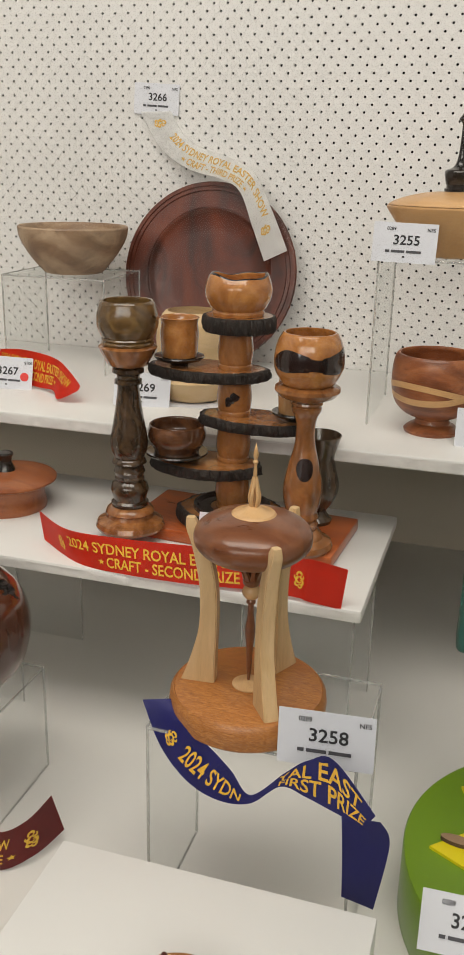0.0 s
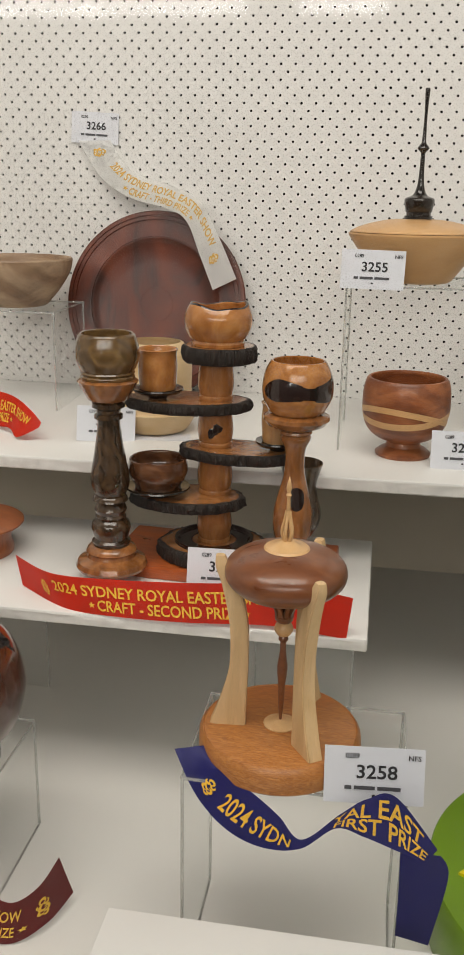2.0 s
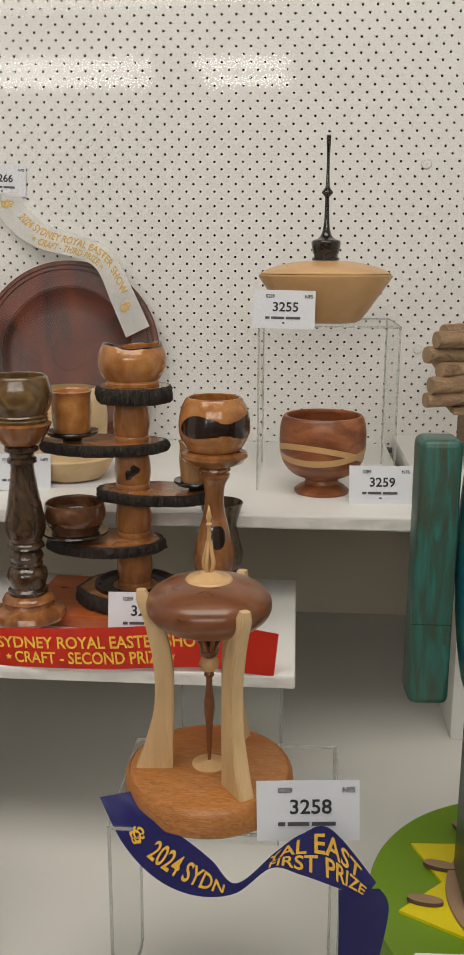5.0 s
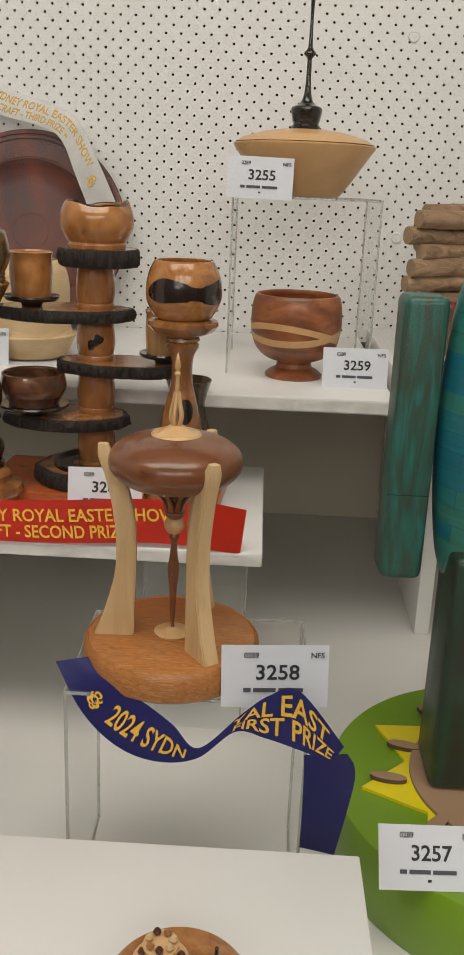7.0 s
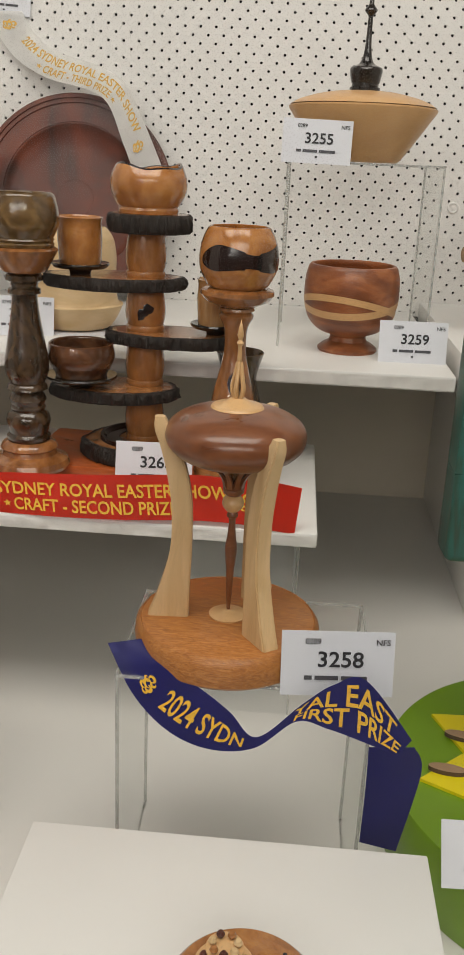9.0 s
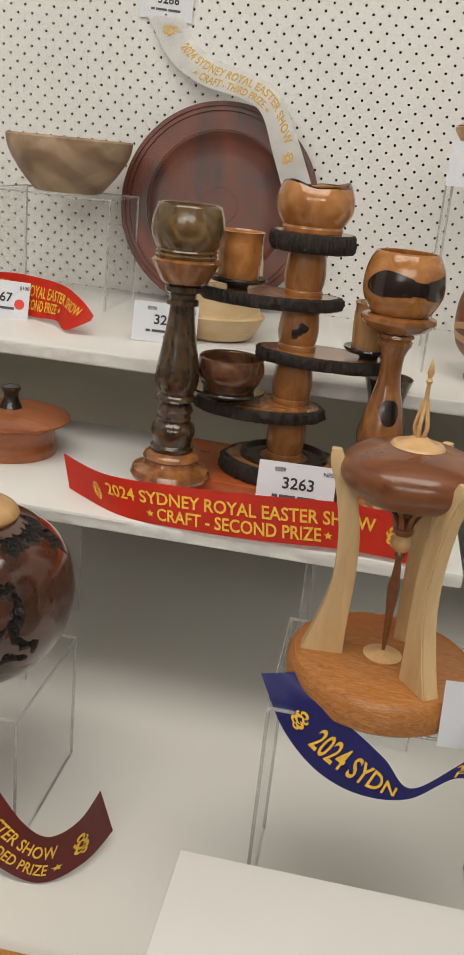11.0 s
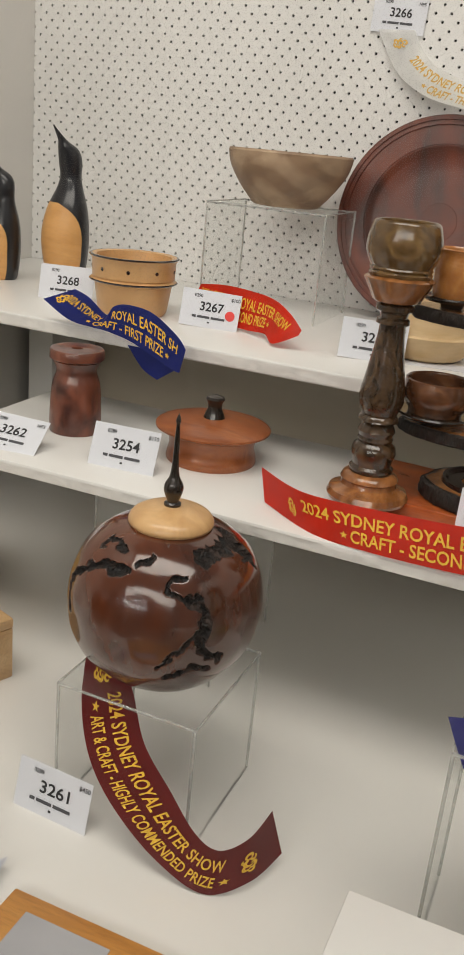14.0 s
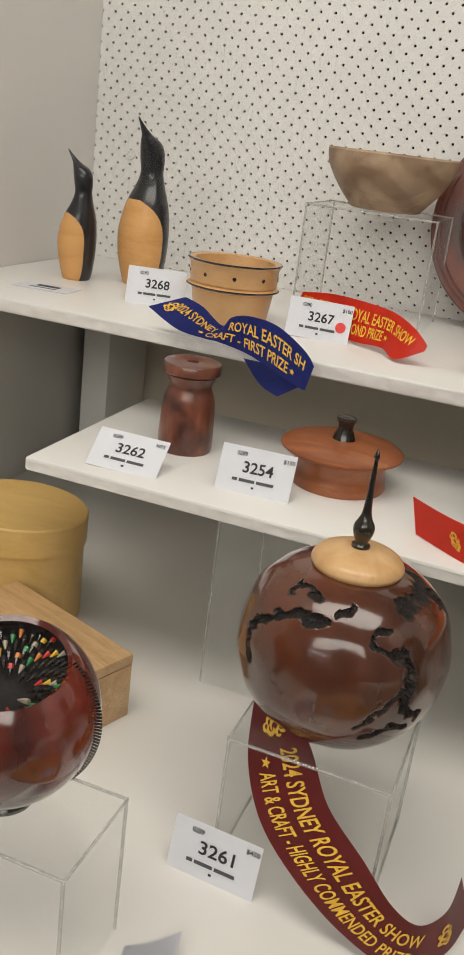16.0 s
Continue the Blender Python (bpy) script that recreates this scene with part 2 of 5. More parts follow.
INCLUSION = two_tone("sapwood_with_heart", (0.46, 0.25, 0.10), (0.045, 0.017, 0.010), 15.0, 0.53, 0.56, (1, 1, 1.5), 0.18, 0.9)
HEART = plain("dark_heartwood", (0.018, 0.007, 0.005), 0.2, 0.3, 40.0, 0.03, 200, 0.5)
GOLDWOOD = wood("golden_turned_wood", (0.24, 0.10, 0.032), (0.40, 0.19, 0.068), (0.53, 0.29, 0.12), (5, 5, 4), 7.0, 0.2, 0.8)
TAN = wood("tan_turned_wood", (0.20, 0.09, 0.036), (0.33, 0.16, 0.066), (0.44, 0.235, 0.105), (6, 6, 3), 7.0, 0.2, 0.7)
BURL = two_tone("burl_wood", (0.125, 0.034, 0.012), (0.026, 0.009, 0.006), 6.5, 0.34, 0.66, (1, 1, 1), 0.16, 0.7)
CHAR = two_tone("charred_burl", (0.034, 0.018, 0.012), (0.004, 0.003, 0.003), 130.0, 0.4, 0.6, (1, 1, 1), 0.7, 0.0, 0.9)
VOIDS = plain("rough_near_black", (0.010, 0.008, 0.007), 0.75, 0.5, 60.0, 1.0, 260)
GREEN = plain("lime_paint", (0.165, 0.31, 0.004), 0.35, 0.05, 8.0, 0.03, 200, 0.2)
YELLOW = plain("yellow_paint", (0.80, 0.66, 0.005), 0.4, 0.05, 10.0, 0.05)
CORK = plain("tan_board", (0.34, 0.215, 0.125), 0.7, 0.1, 40.0, 0.2)
BROWNEDGE = plain("burnt_edge", (0.10, 0.06, 0.035), 0.8)
TEAL = wood("teal_stained_wood", (0.048, 0.060, 0.050), (0.026, 0.105, 0.105), (0.020, 0.18, 0.21), (30, 30, 4), 3.0, 0.4, 0.2, (4, 7, 0), 0.2)
LEGTEAL = wood("dark_green_stained_wood", (0.022, 0.018, 0.012), (0.016, 0.040, 0.028), (0.012, 0.085, 0.065), (11, 11, 1.6), 3.0, 0.4, 0.2, (4, 7, 0), 0.2)
BODYTEAL = patchwork("patchwork_stain")
LOG = wood("weathered_log", (0.10, 0.068, 0.05), (0.27, 0.20, 0.155), (0.42, 0.33, 0.26), (1.6, 18, 18), 4.0, 0.75, 0.0)
LOGEND = plain("log_end_grain", (0.38, 0.26, 0.155), 0.8, 0.2, 60.0, 0.3)
SHAKER = wood("oval_box_wood", (0.52, 0.39, 0.16), (0.60, 0.46, 0.21), (0.66, 0.53, 0.27), (1.2, 5, 7), 3.0, 0.4, 0.2, pore=0.2)
CHEST = wood("pale_box_wood", (0.42, 0.29, 0.18), (0.56, 0.42, 0.28), (0.64, 0.51, 0.37), (1.2, 9, 9), 3.0, 0.4, 0.2)
GOURD = two_tone("red_brown_gourd", (0.17, 0.022, 0.012), (0.022, 0.009, 0.007), 7.0, 0.42, 0.6, (1, 1, 0.8), 0.14, 0.9)
RAIL = wood("pine_rail", (0.44, 0.22, 0.07), (0.56, 0.31, 0.11), (0.62, 0.38, 0.16), (1.2, 9, 9), 3.0, 0.4, 0.3)
SPOT = [plain(n, c, 0.4) for n, c in (("pencil_white", (0.42, 0.36, 0.28)), ("pencil_red", (0.6, 0.04, 0.03)), ("pencil_green", (0.03, 0.25, 0.07)),
                                       ("pencil_yellow", (0.75, 0.48, 0.03)), ("pencil_orange", (0.7, 0.22, 0.04)))]

# ---- building helpers ----


def finish(bm, materials, smooth=38.0):
    bmesh.ops.recalc_face_normals(bm, faces=bm.faces)
    me = bpy.data.meshes.new("part")
    bm.to_mesh(me)
    bm.free()
    for m in materials if isinstance(materials, (list, tuple)) else [materials]:
        me.materials.append(m)
    if smooth:
        for f in me.polygons:
            f.use_smooth = True
        me.set_sharp_from_angle(angle=radians(smooth))
    return me


def part(name, bm, materials, parent, label="", smooth=38.0):
    ob = new(name, finish(bm, materials, smooth))
    ob.parent = parent
    return tagged(ob, label)


def thing(name, m, label, category, group="", kind=""):
    ob = new(name)
    ob.empty_display_size = 0.02
    ob.matrix_world = m
    return tagged(ob, label, category, group, kind)


def sized(k):
    return Matrix.Diagonal((k, k, k, 1))


def lathe(profile, seg=56, bm=None, at=(0, 0, 0), wobble=None):
    """Turn a profile of (radius, height) pairs about z; ends with radius 0 are closed."""
    bm = bm or bmesh.new()
    rings = []
    for r, z in profile:
        if r < 1e-6:
            rings.append([bm.verts.new((at[0], at[1], at[2] + z))])
        else:
            ring = []
            for k in range(seg):
                a = 2 * math.pi * k / seg
                rr = r * (1 + (wobble(a, z) if wobble else 0))
                ring.append(bm.verts.new((at[0] + rr * math.cos(a), at[1] + rr * math.sin(a), at[2] + z)))
            rings.append(ring)
    for a, b in zip(rings, rings[1:]):
        for k in range(seg):
            j = (k + 1) % seg
            if len(a) == 1 and len(b) == 1:
                continue
            if len(a) == 1:
                bm.faces.new((a[0], b[k], b[j]))
            elif len(b) == 1:
                bm.faces.new((a[k], a[j], b[0]))
            else:
                bm.faces.new((a[k], a[j], b[j], b[k]))
    return bm


def curve(points, n=6):
    """A smooth profile through a few points (Catmull-Rom)."""
    out = []
    q = [points[0]] + list(points) + [points[-1]]
    for i in range(1, len(q) - 2):
        for s in range(n):
            u = s / n
            out.append(tuple(0.5 * (2 * b + (c - a) * u + (2 * a - 5 * b + 4 * c - d) * u * u + (3 * b - a - 3 * c + d) * u ** 3)
                             for a, b, c, d in zip(q[i - 1], q[i], q[i + 1], q[i + 2])))
    out.append(tuple(points[-1]))
    return [(max(0.0, p[0]), *p[1:]) if len(p) == 2 else p for p in out]


def box(bm, lo, hi, bevel=0.0, m=None, seg=2):
    r = bmesh.ops.create_cube(bm, size=1.0)
    s = [h - l for l, h in zip(lo, hi)]
    c = [(h + l) / 2 for l, h in zip(lo, hi)]
    for v in r["verts"]:
        v.co = Vector([v.co[i] * s[i] + c[i] for i in range(3)])
    if m is not None:
        bmesh.ops.transform(bm, matrix=m, verts=r["verts"])
    if bevel:
        edges = list({e for v in r["verts"] for e in v.link_edges})
        bmesh.ops.bevel(bm, geom=edges, offset=bevel, segments=seg, affect="EDGES", profile=0.5)
    return bm


def slab(name, lo, hi, materials, label, category, bevel=0.002, kind="structure"):
    bm = box(bmesh.new(), lo, hi, bevel)
    ob = new(name, finish(bm, materials))
    return tagged(ob, label, category, kind=kind)


def outline_prism(bm, pts, z0, z1, mat_side=0, mat_top=0):
    lo, hi = [bm.verts.new((x, y, z0)) for x, y in pts], [bm.verts.new((x, y, z1)) for x, y in pts]
    n = len(pts)
    for k in range(n):
        f = bm.faces.new((lo[k], lo[(k + 1) % n], hi[(k + 1) % n], hi[k]))
        f.material_index = mat_side
    bm.faces.new(hi).material_index = mat_top
    bm.faces.new(lo[::-1]).material_index = mat_top
    return bm


def loft(sections, seg=40):
    """Elliptic sections (x, y, z, rx, ry) joined upwards and capped."""
    bm = bmesh.new()
    rings = [[bm.verts.new((x + rx * math.cos(2 * math.pi * k / seg), y + ry * math.sin(2 * math.pi * k / seg), z)) for k in range(seg)]
             for x, y, z, rx, ry in sections]
    for a, b in zip(rings, rings[1:]):
        for k in range(seg):
            bm.faces.new((a[k], a[(k + 1) % seg], b[(k + 1) % seg], b[k]))
    bm.faces.new(rings[0][::-1])
    bm.faces.new(rings[-1])
    return bm


def text_mesh(body, size, align="LEFT", bold=0.0):
    data = bpy.data.curves.new("lettering", "FONT")
    data.body, data.size, data.align_x, data.offset, data.resolution_u = body, size, align, bold, 3
    ob = new("lettering", data)
    bpy.context.view_layer.update()
    me = bpy.data.meshes.new_from_object(ob.evaluated_get(bpy.context.evaluated_depsgraph_get()))
    bpy.data.objects.remove(ob)
    verts = [(v.co.x, v.co.y) for v in me.vertices]
    faces = [tuple(p.vertices) for p in me.polygons]
    bpy.data.meshes.remove(me)
    return verts, faces


def flat_text(name, body, size, x, y, parent, mat, align="LEFT", bold=0.0, lift=-0.0006, fit=0.0):
    """Lettering on the front (-y side) of an upright card; x and y in the card's plane; fit: its width."""
    verts, faces = text_mesh(body, size, align, bold)
    if fit:
        k = fit / max(u for u, v in verts)
        verts = [(u * k, v) for u, v in verts]
    me = bpy.data.meshes.new(name)
    me.from_pydata([(x + u, lift, y + v) for u, v in verts], [], faces)
    me.materials.append(mat)
    ob = new(name, me)
    ob.parent = parent
    return ob


def entry_card(number, code, price, m, label, sticker=False, w=0.089, h=0.054, name_width=0.052):
    """A printed entry card, standing on its lower edge at the pose m."""
    card = thing("entry_card", m, label, "card", "entry cards")
    bm = box(bmesh.new(), (-w / 2, 0, 0), (w / 2, 0.0006, h))
    part("card_sheet", bm, CARD, card, smooth=0)
    flat_text("entry_number", number, 0.0182, -0.0165, h * 0.455, card, INK, bold=0.0003, fit=0.037)
    flat_text("class_number", code, 0.0068, -0.026, h * 0.80, card, INK, bold=0.0001, fit=0.0125)
    if price:
        flat_text("price", price, 0.0068, w * 0.33, h * 0.80, card, INK, bold=0.0001)
    x = -name_width / 2
    for share in (0.16, 0.40, 0.44):
        wide = share * name_width
        part("name_bar", box(bmesh.new(), (x, -0.0007, h * 0.25), (x + wide - 0.0022, -0.0003, h * 0.25 + 0.0034)), GREYINK, card, smooth=0)
        x += wide
    bm = box(bmesh.new(), (-0.0015, -0.0007, h * 0.13), (0.0015, -0.0003, h * 0.13 + 0.0022))
    part("print_mark", bm, INK, card, smooth=0)
    if sticker:
        bm = lathe([(0, 0), (0.0072, 0), (0.0072, 0.0004), (0, 0.0004)], 24)
        bmesh.ops.transform(bm, matrix=pose(0.031, -0.0003, 0.022, 90, 0, 0), verts=bm.verts)
        part("sold_sticker", bm, DOT, card, "round red sold sticker")
    return card


CURLS = ((0.0, 0.30, 0.13, -60, 230, 0.10), (0.16, 0.16, 0.10, 150, 420, 0.08), (-0.16, 0.16, 0.10, -240, 30, 0.08), (0.0, 0.0, 0.17, 40, 320, 0.10), (0.10, -0.16, 0.13, -150, 120, 0.10),
         (-0.10, -0.22, 0.12, 60, 330, 0.09), (0.05, -0.36, 0.10, -180, 90, 0.08))


def ribbon(name, pairs, mat, ink, lines, label, group="", crest=(), n=14):
    """A satin prize ribbon through pairs of edge points (lower, upper), with its printed lines laid on the cloth."""
    lower, upper = curve([a for a, b in pairs], n), curve([b for a, b in pairs], n)
    A, B = np.array(lower), np.array(upper)
    mid = (A + B) / 2
    length = np.concatenate([[0], np.cumsum(np.linalg.norm(np.diff(mid, axis=0), axis=1))])
    total = length[-1]

    def at(u, v):
        i = np.interp(u, length, np.arange(len(length)))
        k = min(int(i), len(length) - 2)
        f = i - k
        a, b = A[k] * (1 - f) + A[k + 1] * f, B[k] * (1 - f) + B[k + 1] * f
        du, dv = (A[k + 1] + B[k + 1]) - (A[k] + B[k]), b - a
        nrm = np.cross(du, dv)
        nrm = nrm / (np.linalg.norm(nrm) + 1e-9)
        return a * (1 - v) + b * v, nrm

    holder = thing(name, Matrix(), label, "ribbon", group)
    bm = bmesh.new()
    rows = [[bm.verts.new(A[k] * (1 - v) + B[k] * v) for v in (0, 0.25, 0.5, 0.75, 1)] for k in range(len(A))]
    for r, s in zip(rows, rows[1:]):
        for k in range(4):
            bm.faces.new((r[k], s[k], s[k + 1], r[k + 1]))
    bmesh.ops.solidify(bm, geom=bm.faces[:], thickness=0.0004)
    part("cloth", bm, mat, holder, smooth=60)

    def lay(part_name, verts, faces, u0, v0, width):
        co = []
        for x, y in verts:
            pnt, nrm = at(u0 + x, v0 + y / width)
            co.append(tuple(pnt + nrm * 0.0009))
        me = bpy.data.meshes.new(part_name)
        me.from_pydata(co, [], faces)
        me.materials.append(ink)
        ob = new(part_name, me)
        ob.parent = holder

    width = float(np.linalg.norm(B - A, axis=1).max())
    for body, u0, u1, v0, height in lines:
        size = height * width / 0.66
        first, last = body.startswith("*"), body.endswith("*")
        verts, faces = text_mesh(body.strip("* "), size, "LEFT", size * 0.017)
        wide = max(x for x, y in verts)
        lead = 0.55 * size if first else 0.0
        fit = ((u1 - u0) * total - lead - (0.55 * size if last else 0.0)) / wide
        lay("print_line", [(lead + x * fit, y) for x, y in verts], faces, u0 * total, v0, width)
        for shown, cx in ((first, 0.2 * size), (last, (u1 - u0) * total - 0.2 * size)):
            if shown:
                pts = [(cx + rr * size * math.sin(math.pi * k / 5), 0.33 * size + rr * size * math.cos(math.pi * k / 5)) for k in range(10) for rr in ((0.23, 0.095)[k % 2],)]
                lay("printed_star", pts, [tuple(range(10))], u0 * total, v0, width)
    for u0 in crest or ():
        verts, faces = [], []
        for cx, cy, r, a0, a1, w in CURLS:
            b = len(verts)
            for k in range(11):
                q, thick = radians(a0 + (a1 - a0) * k / 10), w * (0.35 + math.sin(math.pi * k / 10))
                for rr in (r - thick / 2, r + thick / 2):
                    verts.append(((cx + rr * math.cos(q)) * width * 0.44, (cy + rr * math.sin(q)) * width * 0.44))
            faces += [(b + 2 * k, b + 2 * k + 1, b + 2 * k + 3, b + 2 * k + 2) for k in range(10)]
        lay("printed_crest", verts, faces, u0 * total, 0.47, width)
    return holder


def riser(m, w, d, h, label, t=0.003):
    """A clear acrylic riser: one bent sheet with a top and two legs, open at front and back."""
    ob = thing("display_riser", m, label, "riser", "acrylic risers")
    e = 0.002
    sheets = (("top_sheet", (-w / 2, -d / 2 + e, h - t), (w / 2, d / 2 - e, h)), ("side_sheet", (-w / 2, -d / 2 + e, 0), (-w / 2 + t, d / 2 - e, h - t)), ("side_sheet", (w / 2 - t, -d / 2 + e, 0), (w / 2, d / 2 - e, h - t)))
    for nm, lo, hi in sheets:
        o = part(nm, box(bmesh.new(), lo, hi, 0.0), ACRYLIC, ob, smooth=0)
        o.visible_shadow = False
        for y0, y1 in ((-d / 2, -d / 2 + e), (d / 2 - e, d / 2)):
            q = part("polished_edge", box(bmesh.new(), (lo[0], y0, lo[2]), (hi[0], y1, hi[2]), 0.0005, None, 1), ACRYLIC_EDGE, o)
            q.visible_shadow = False
    for x in (-w / 2 - 0.0004, w / 2 - 0.0016):
        q = part("bent_corner", box(bmesh.new(), (x, -d / 2, h - 0.002), (x + 0.002, d / 2, h + 0.0003), 0.0009), ACRYLIC_EDGE, ob)
        q.visible_shadow = False
    return ob

# ---- structure ----
S1, S2, BASE, WALL_Y, SIDE_X = 1.18, 1.05, 0.78, 1.67, -1.155


def pegboard():
    """A sheet with real staggered holes on a 25.4 mm pitch."""
    p, r, deep = 0.0254, 0.0024, 0.005
    x0, z0, cols, rows = -1.1927, S1 - 0.0074, 91, 92
    verts, faces = [], []
    ring = [(math.cos(radians(22.5 + 45 * k)), math.sin(radians(22.5 + 45 * k))) for k in range(8)]
    outer = [(0.5, 0.1), (0.2, 0.25), (-0.2, 0.25), (-0.5, 0.1), (-0.5, -0.1), (-0.2, -0.25), (0.2, -0.25), (0.5, -0.1)]
    corner = {0: (0.5, 0.25), 3: (-0.5, 0.25), 4: (-0.5, -0.25), 7: (0.5, -0.25)}
    for j in range(rows):
        for i in range(cols):
            cx, cz = x0 + (i + 0.5 + (0.5 if j % 2 else 0)) * p, z0 + (j + 0.5) * p / 2
            b = len(verts)
            rim = [(corner.get(k) or outer[k]) for k in range(8)]
            verts += [(cx + x * p, WALL_Y, cz + z * p) for x, z in rim]
            verts += [(cx + x * r, WALL_Y, cz + z * r) for x, z in ring]
            verts += [(cx + x * r, WALL_Y + deep, cz + z * r) for x, z in ring]
            for k in range(8):
                n = (k + 1) % 8
                faces.append((b + k, b + n, b + 8 + n, b + 8 + k))
                faces.append((b + 8 + k, b + 8 + n, b + 16 + n, b + 16 + k))
    me = bpy.data.meshes.new("pegboard")
    me.from_pydata(verts, [], faces)
    me.materials.append(BOARD)
    return tagged(new("wall_back", me), "white painted pegboard wall with staggered black holes", "wall", kind="structure")


pegboard()
# Sheet added behind the board; its black stands for the shade in the holes.
slab("wall_backing", (SIDE_X - 0.02, WALL_Y + 0.006, S1 - 0.02), (1.1, WALL_Y + 0.16, 2.4), DARK, "added black sheet giving the pegboard holes their shade", "wall")
slab("wall_lower", (SIDE_X - 0.02, 1.81, 0.5), (1.1, 1.83, S1 - 0.021), LOWER, "plain painted panel below the upper shelf", "wall")
slab("wall_left", (SIDE_X - 0.03, 0.2, 0.5), (SIDE_X, 1.815, 2.4), WALL, "plain white painted side wall of the case", "wall")
slab("wall_right", (1.1, 0.2, 0.5), (1.13, 1.815, 2.4), WALL, "plain white painted end wall of the case", "wall")
slab("floor", (SIDE_X, 0.30, BASE - 0.03), (1.1, 1.812, BASE), FLOOR, "white painted floor of the display case", "floor")
slab("hall_floor", (-14, -20, -0.05), (8, 0.2, 0.0), plain("grey_concrete", (0.22, 0.21, 0.20), 0.6), "grey concrete floor of the hall", "floor")
slab("case_front", (SIDE_X, 0.27, 0.0), (1.1, 0.30, BASE), WALL, "white painted front panel of the case", "panel")


GLASS = acrylic_material("case_glass", (0.985, 0.99, 0.985), 0.0, 0.017)
pane = slab("window_1", (SIDE_X + 0.001, 0.283, BASE + 0.001), (1.099, 0.289, 2.4), GLASS, "clear glass front of the display case", "window", 0.0)
pane.visible_shadow = False
slab("hall_wall", (-14, -20.2, 0.0), (8, -20.0, 7.0), WALL, "plain pale far wall of the hall", "wall")


def glowing(name, colour, strength):
    m, nodes, links, p = material(name)
    p.inputs["Base Color"].default_value, p.inputs["Emission Color"].default_value = (0.8, 0.8, 0.8, 1), (*colour, 1)
    p.inputs["Emission Strength"].default_value = strength
    return m


TUBE = glowing("lamp_diffuser", (1.0, 0.98, 0.96), 19.0)
HOUSING = plain("lamp_housing", (0.6, 0.6, 0.6), 0.5)


def batten_lamp(x0, x1, y):
    ob = thing("batten_lamp", pose((x0 + x1) / 2, y, 4.62), "long white fluorescent batten hung under the hall roof", "lamp", "hall battens")
    half = (x1 - x0) / 2
    part("housing", box(bmesh.new(), (-half, -0.06, 0.08), (half, 0.06, 0.13), 0.005), HOUSING, ob)
    part("diffuser", box(bmesh.new(), (-half, -0.055, -0.06), (half, 0.055, 0.0795), 0.02), TUBE, ob, "glowing white diffuser")


for y, lefts in ((-15.25, (-8.0, -5.25, -1.67)), (-16.7, (-8.4, -5.5, -1.64))):
    for x0, x1 in zip(lefts, (-5.3, -2.4 if y > -16 else -2.6, -0.13)):
        batten_lamp(x0, x1, y)
slab("ceiling", (-14, -20.0, 4.752), (8, -12.0, 4.85), HOUSING, "plain pale roof lining of the hall", "ceiling", 0.0)


def shelf(name, lo, hi, label):
    ob = thing(name, Matrix(), label, "shelf")
    part("shelf_board", box(bmesh.new(), lo, (hi[0], hi[1], hi[2]), 0.003), SHELF, ob)
    bm = bmesh.new()
    n = 160
    rows = []
    for k in range(n + 1):
        x = lo[0] + 0.003 + (hi[0] - lo[0] - 0.006) * k / n
        col = []
        for s in range(5):
            z = lo[2] + 0.003 + (hi[2] - lo[2] - 0.006) * s / 4
            col.append(bm.verts.new((x, lo[1] - 0.0015 - 0.0012 * noise.noise((x * 90, s * 1.7, hi[2] * 9)), z)))
        rows.append(col)
    for a, b in zip(rows, rows[1:]):
        for s in range(4):
            bm.faces.new((a[s], b[s], b[s + 1], a[s + 1]))
    part("front_edge", bm, EDGE, ob, "rough painted front edge")
    return ob


shelf("upper_shelf", (SIDE_X + 0.001, 1.155, S1 - 0.02), (0.262, WALL_Y - 0.001, S1), "long white painted upper shelf with a rough front edge")
shelf("middle_shelf", (-0.809, 0.935, S2 - 0.017), (0.097, 1.262, S2), "white painted board shelf on clear acrylic supports")
slab("shelf_support", (-1.13, 1.63, BASE), (-1.072, 1.80, S1 - 0.021), SHELF, "white upright batten under the upper shelf", "panel")
slab("shelf_step", (0.275, 1.17, S1 - 0.02), (1.099, WALL_Y - 0.002, S1 + 0.018), SHELF, "raised white painted shelf section", "shelf")
slab("step_support", (0.345, 1.29, BASE), (0.368, 1.808, S1 - 0.021), SHELF, "white upright panel below the raised shelf", "panel")
slab("front_plinth", (-0.110, 0.325, BASE), (0.177, 0.572, 0.960), SHELF, "plain white painted display plinth", "plinth", 0.0015, "")
riser(pose(0.006, 1.10, BASE, 0, 0, 90), 0.20, 0.15, S2 - 0.018 - BASE, "clear acrylic support under the middle shelf")
riser(pose(-0.491, 1.10, BASE, 0, 0, 90), 0.20, 0.18, S2 - 0.018 - BASE, "clear acrylic support under the middle shelf")


def pegboard_screw(x, z):
    bm = lathe([(0, 0.0032), (0.0025, 0.0032), (0.003, 0.0022), (0.006, 0.002), (0.0065, 0.003), (0.0085, 0.0028), (0.0095, 0.0), (0, 0)], 28)
    bmesh.ops.transform(bm, matrix=pose(x, WALL_Y, z, 90, 0, 0), verts=bm.verts)
    tagged(new("screw_cap", finish(bm, BOARD)), "white plastic screw cap on the pegboard", "screw cap", "screw caps")


for x, z in ((0.312, 1.683), (0.3135, 1.3595), (-1.079, 1.373)):
    pegboard_screw(x, z)

# ---- upper shelf ----


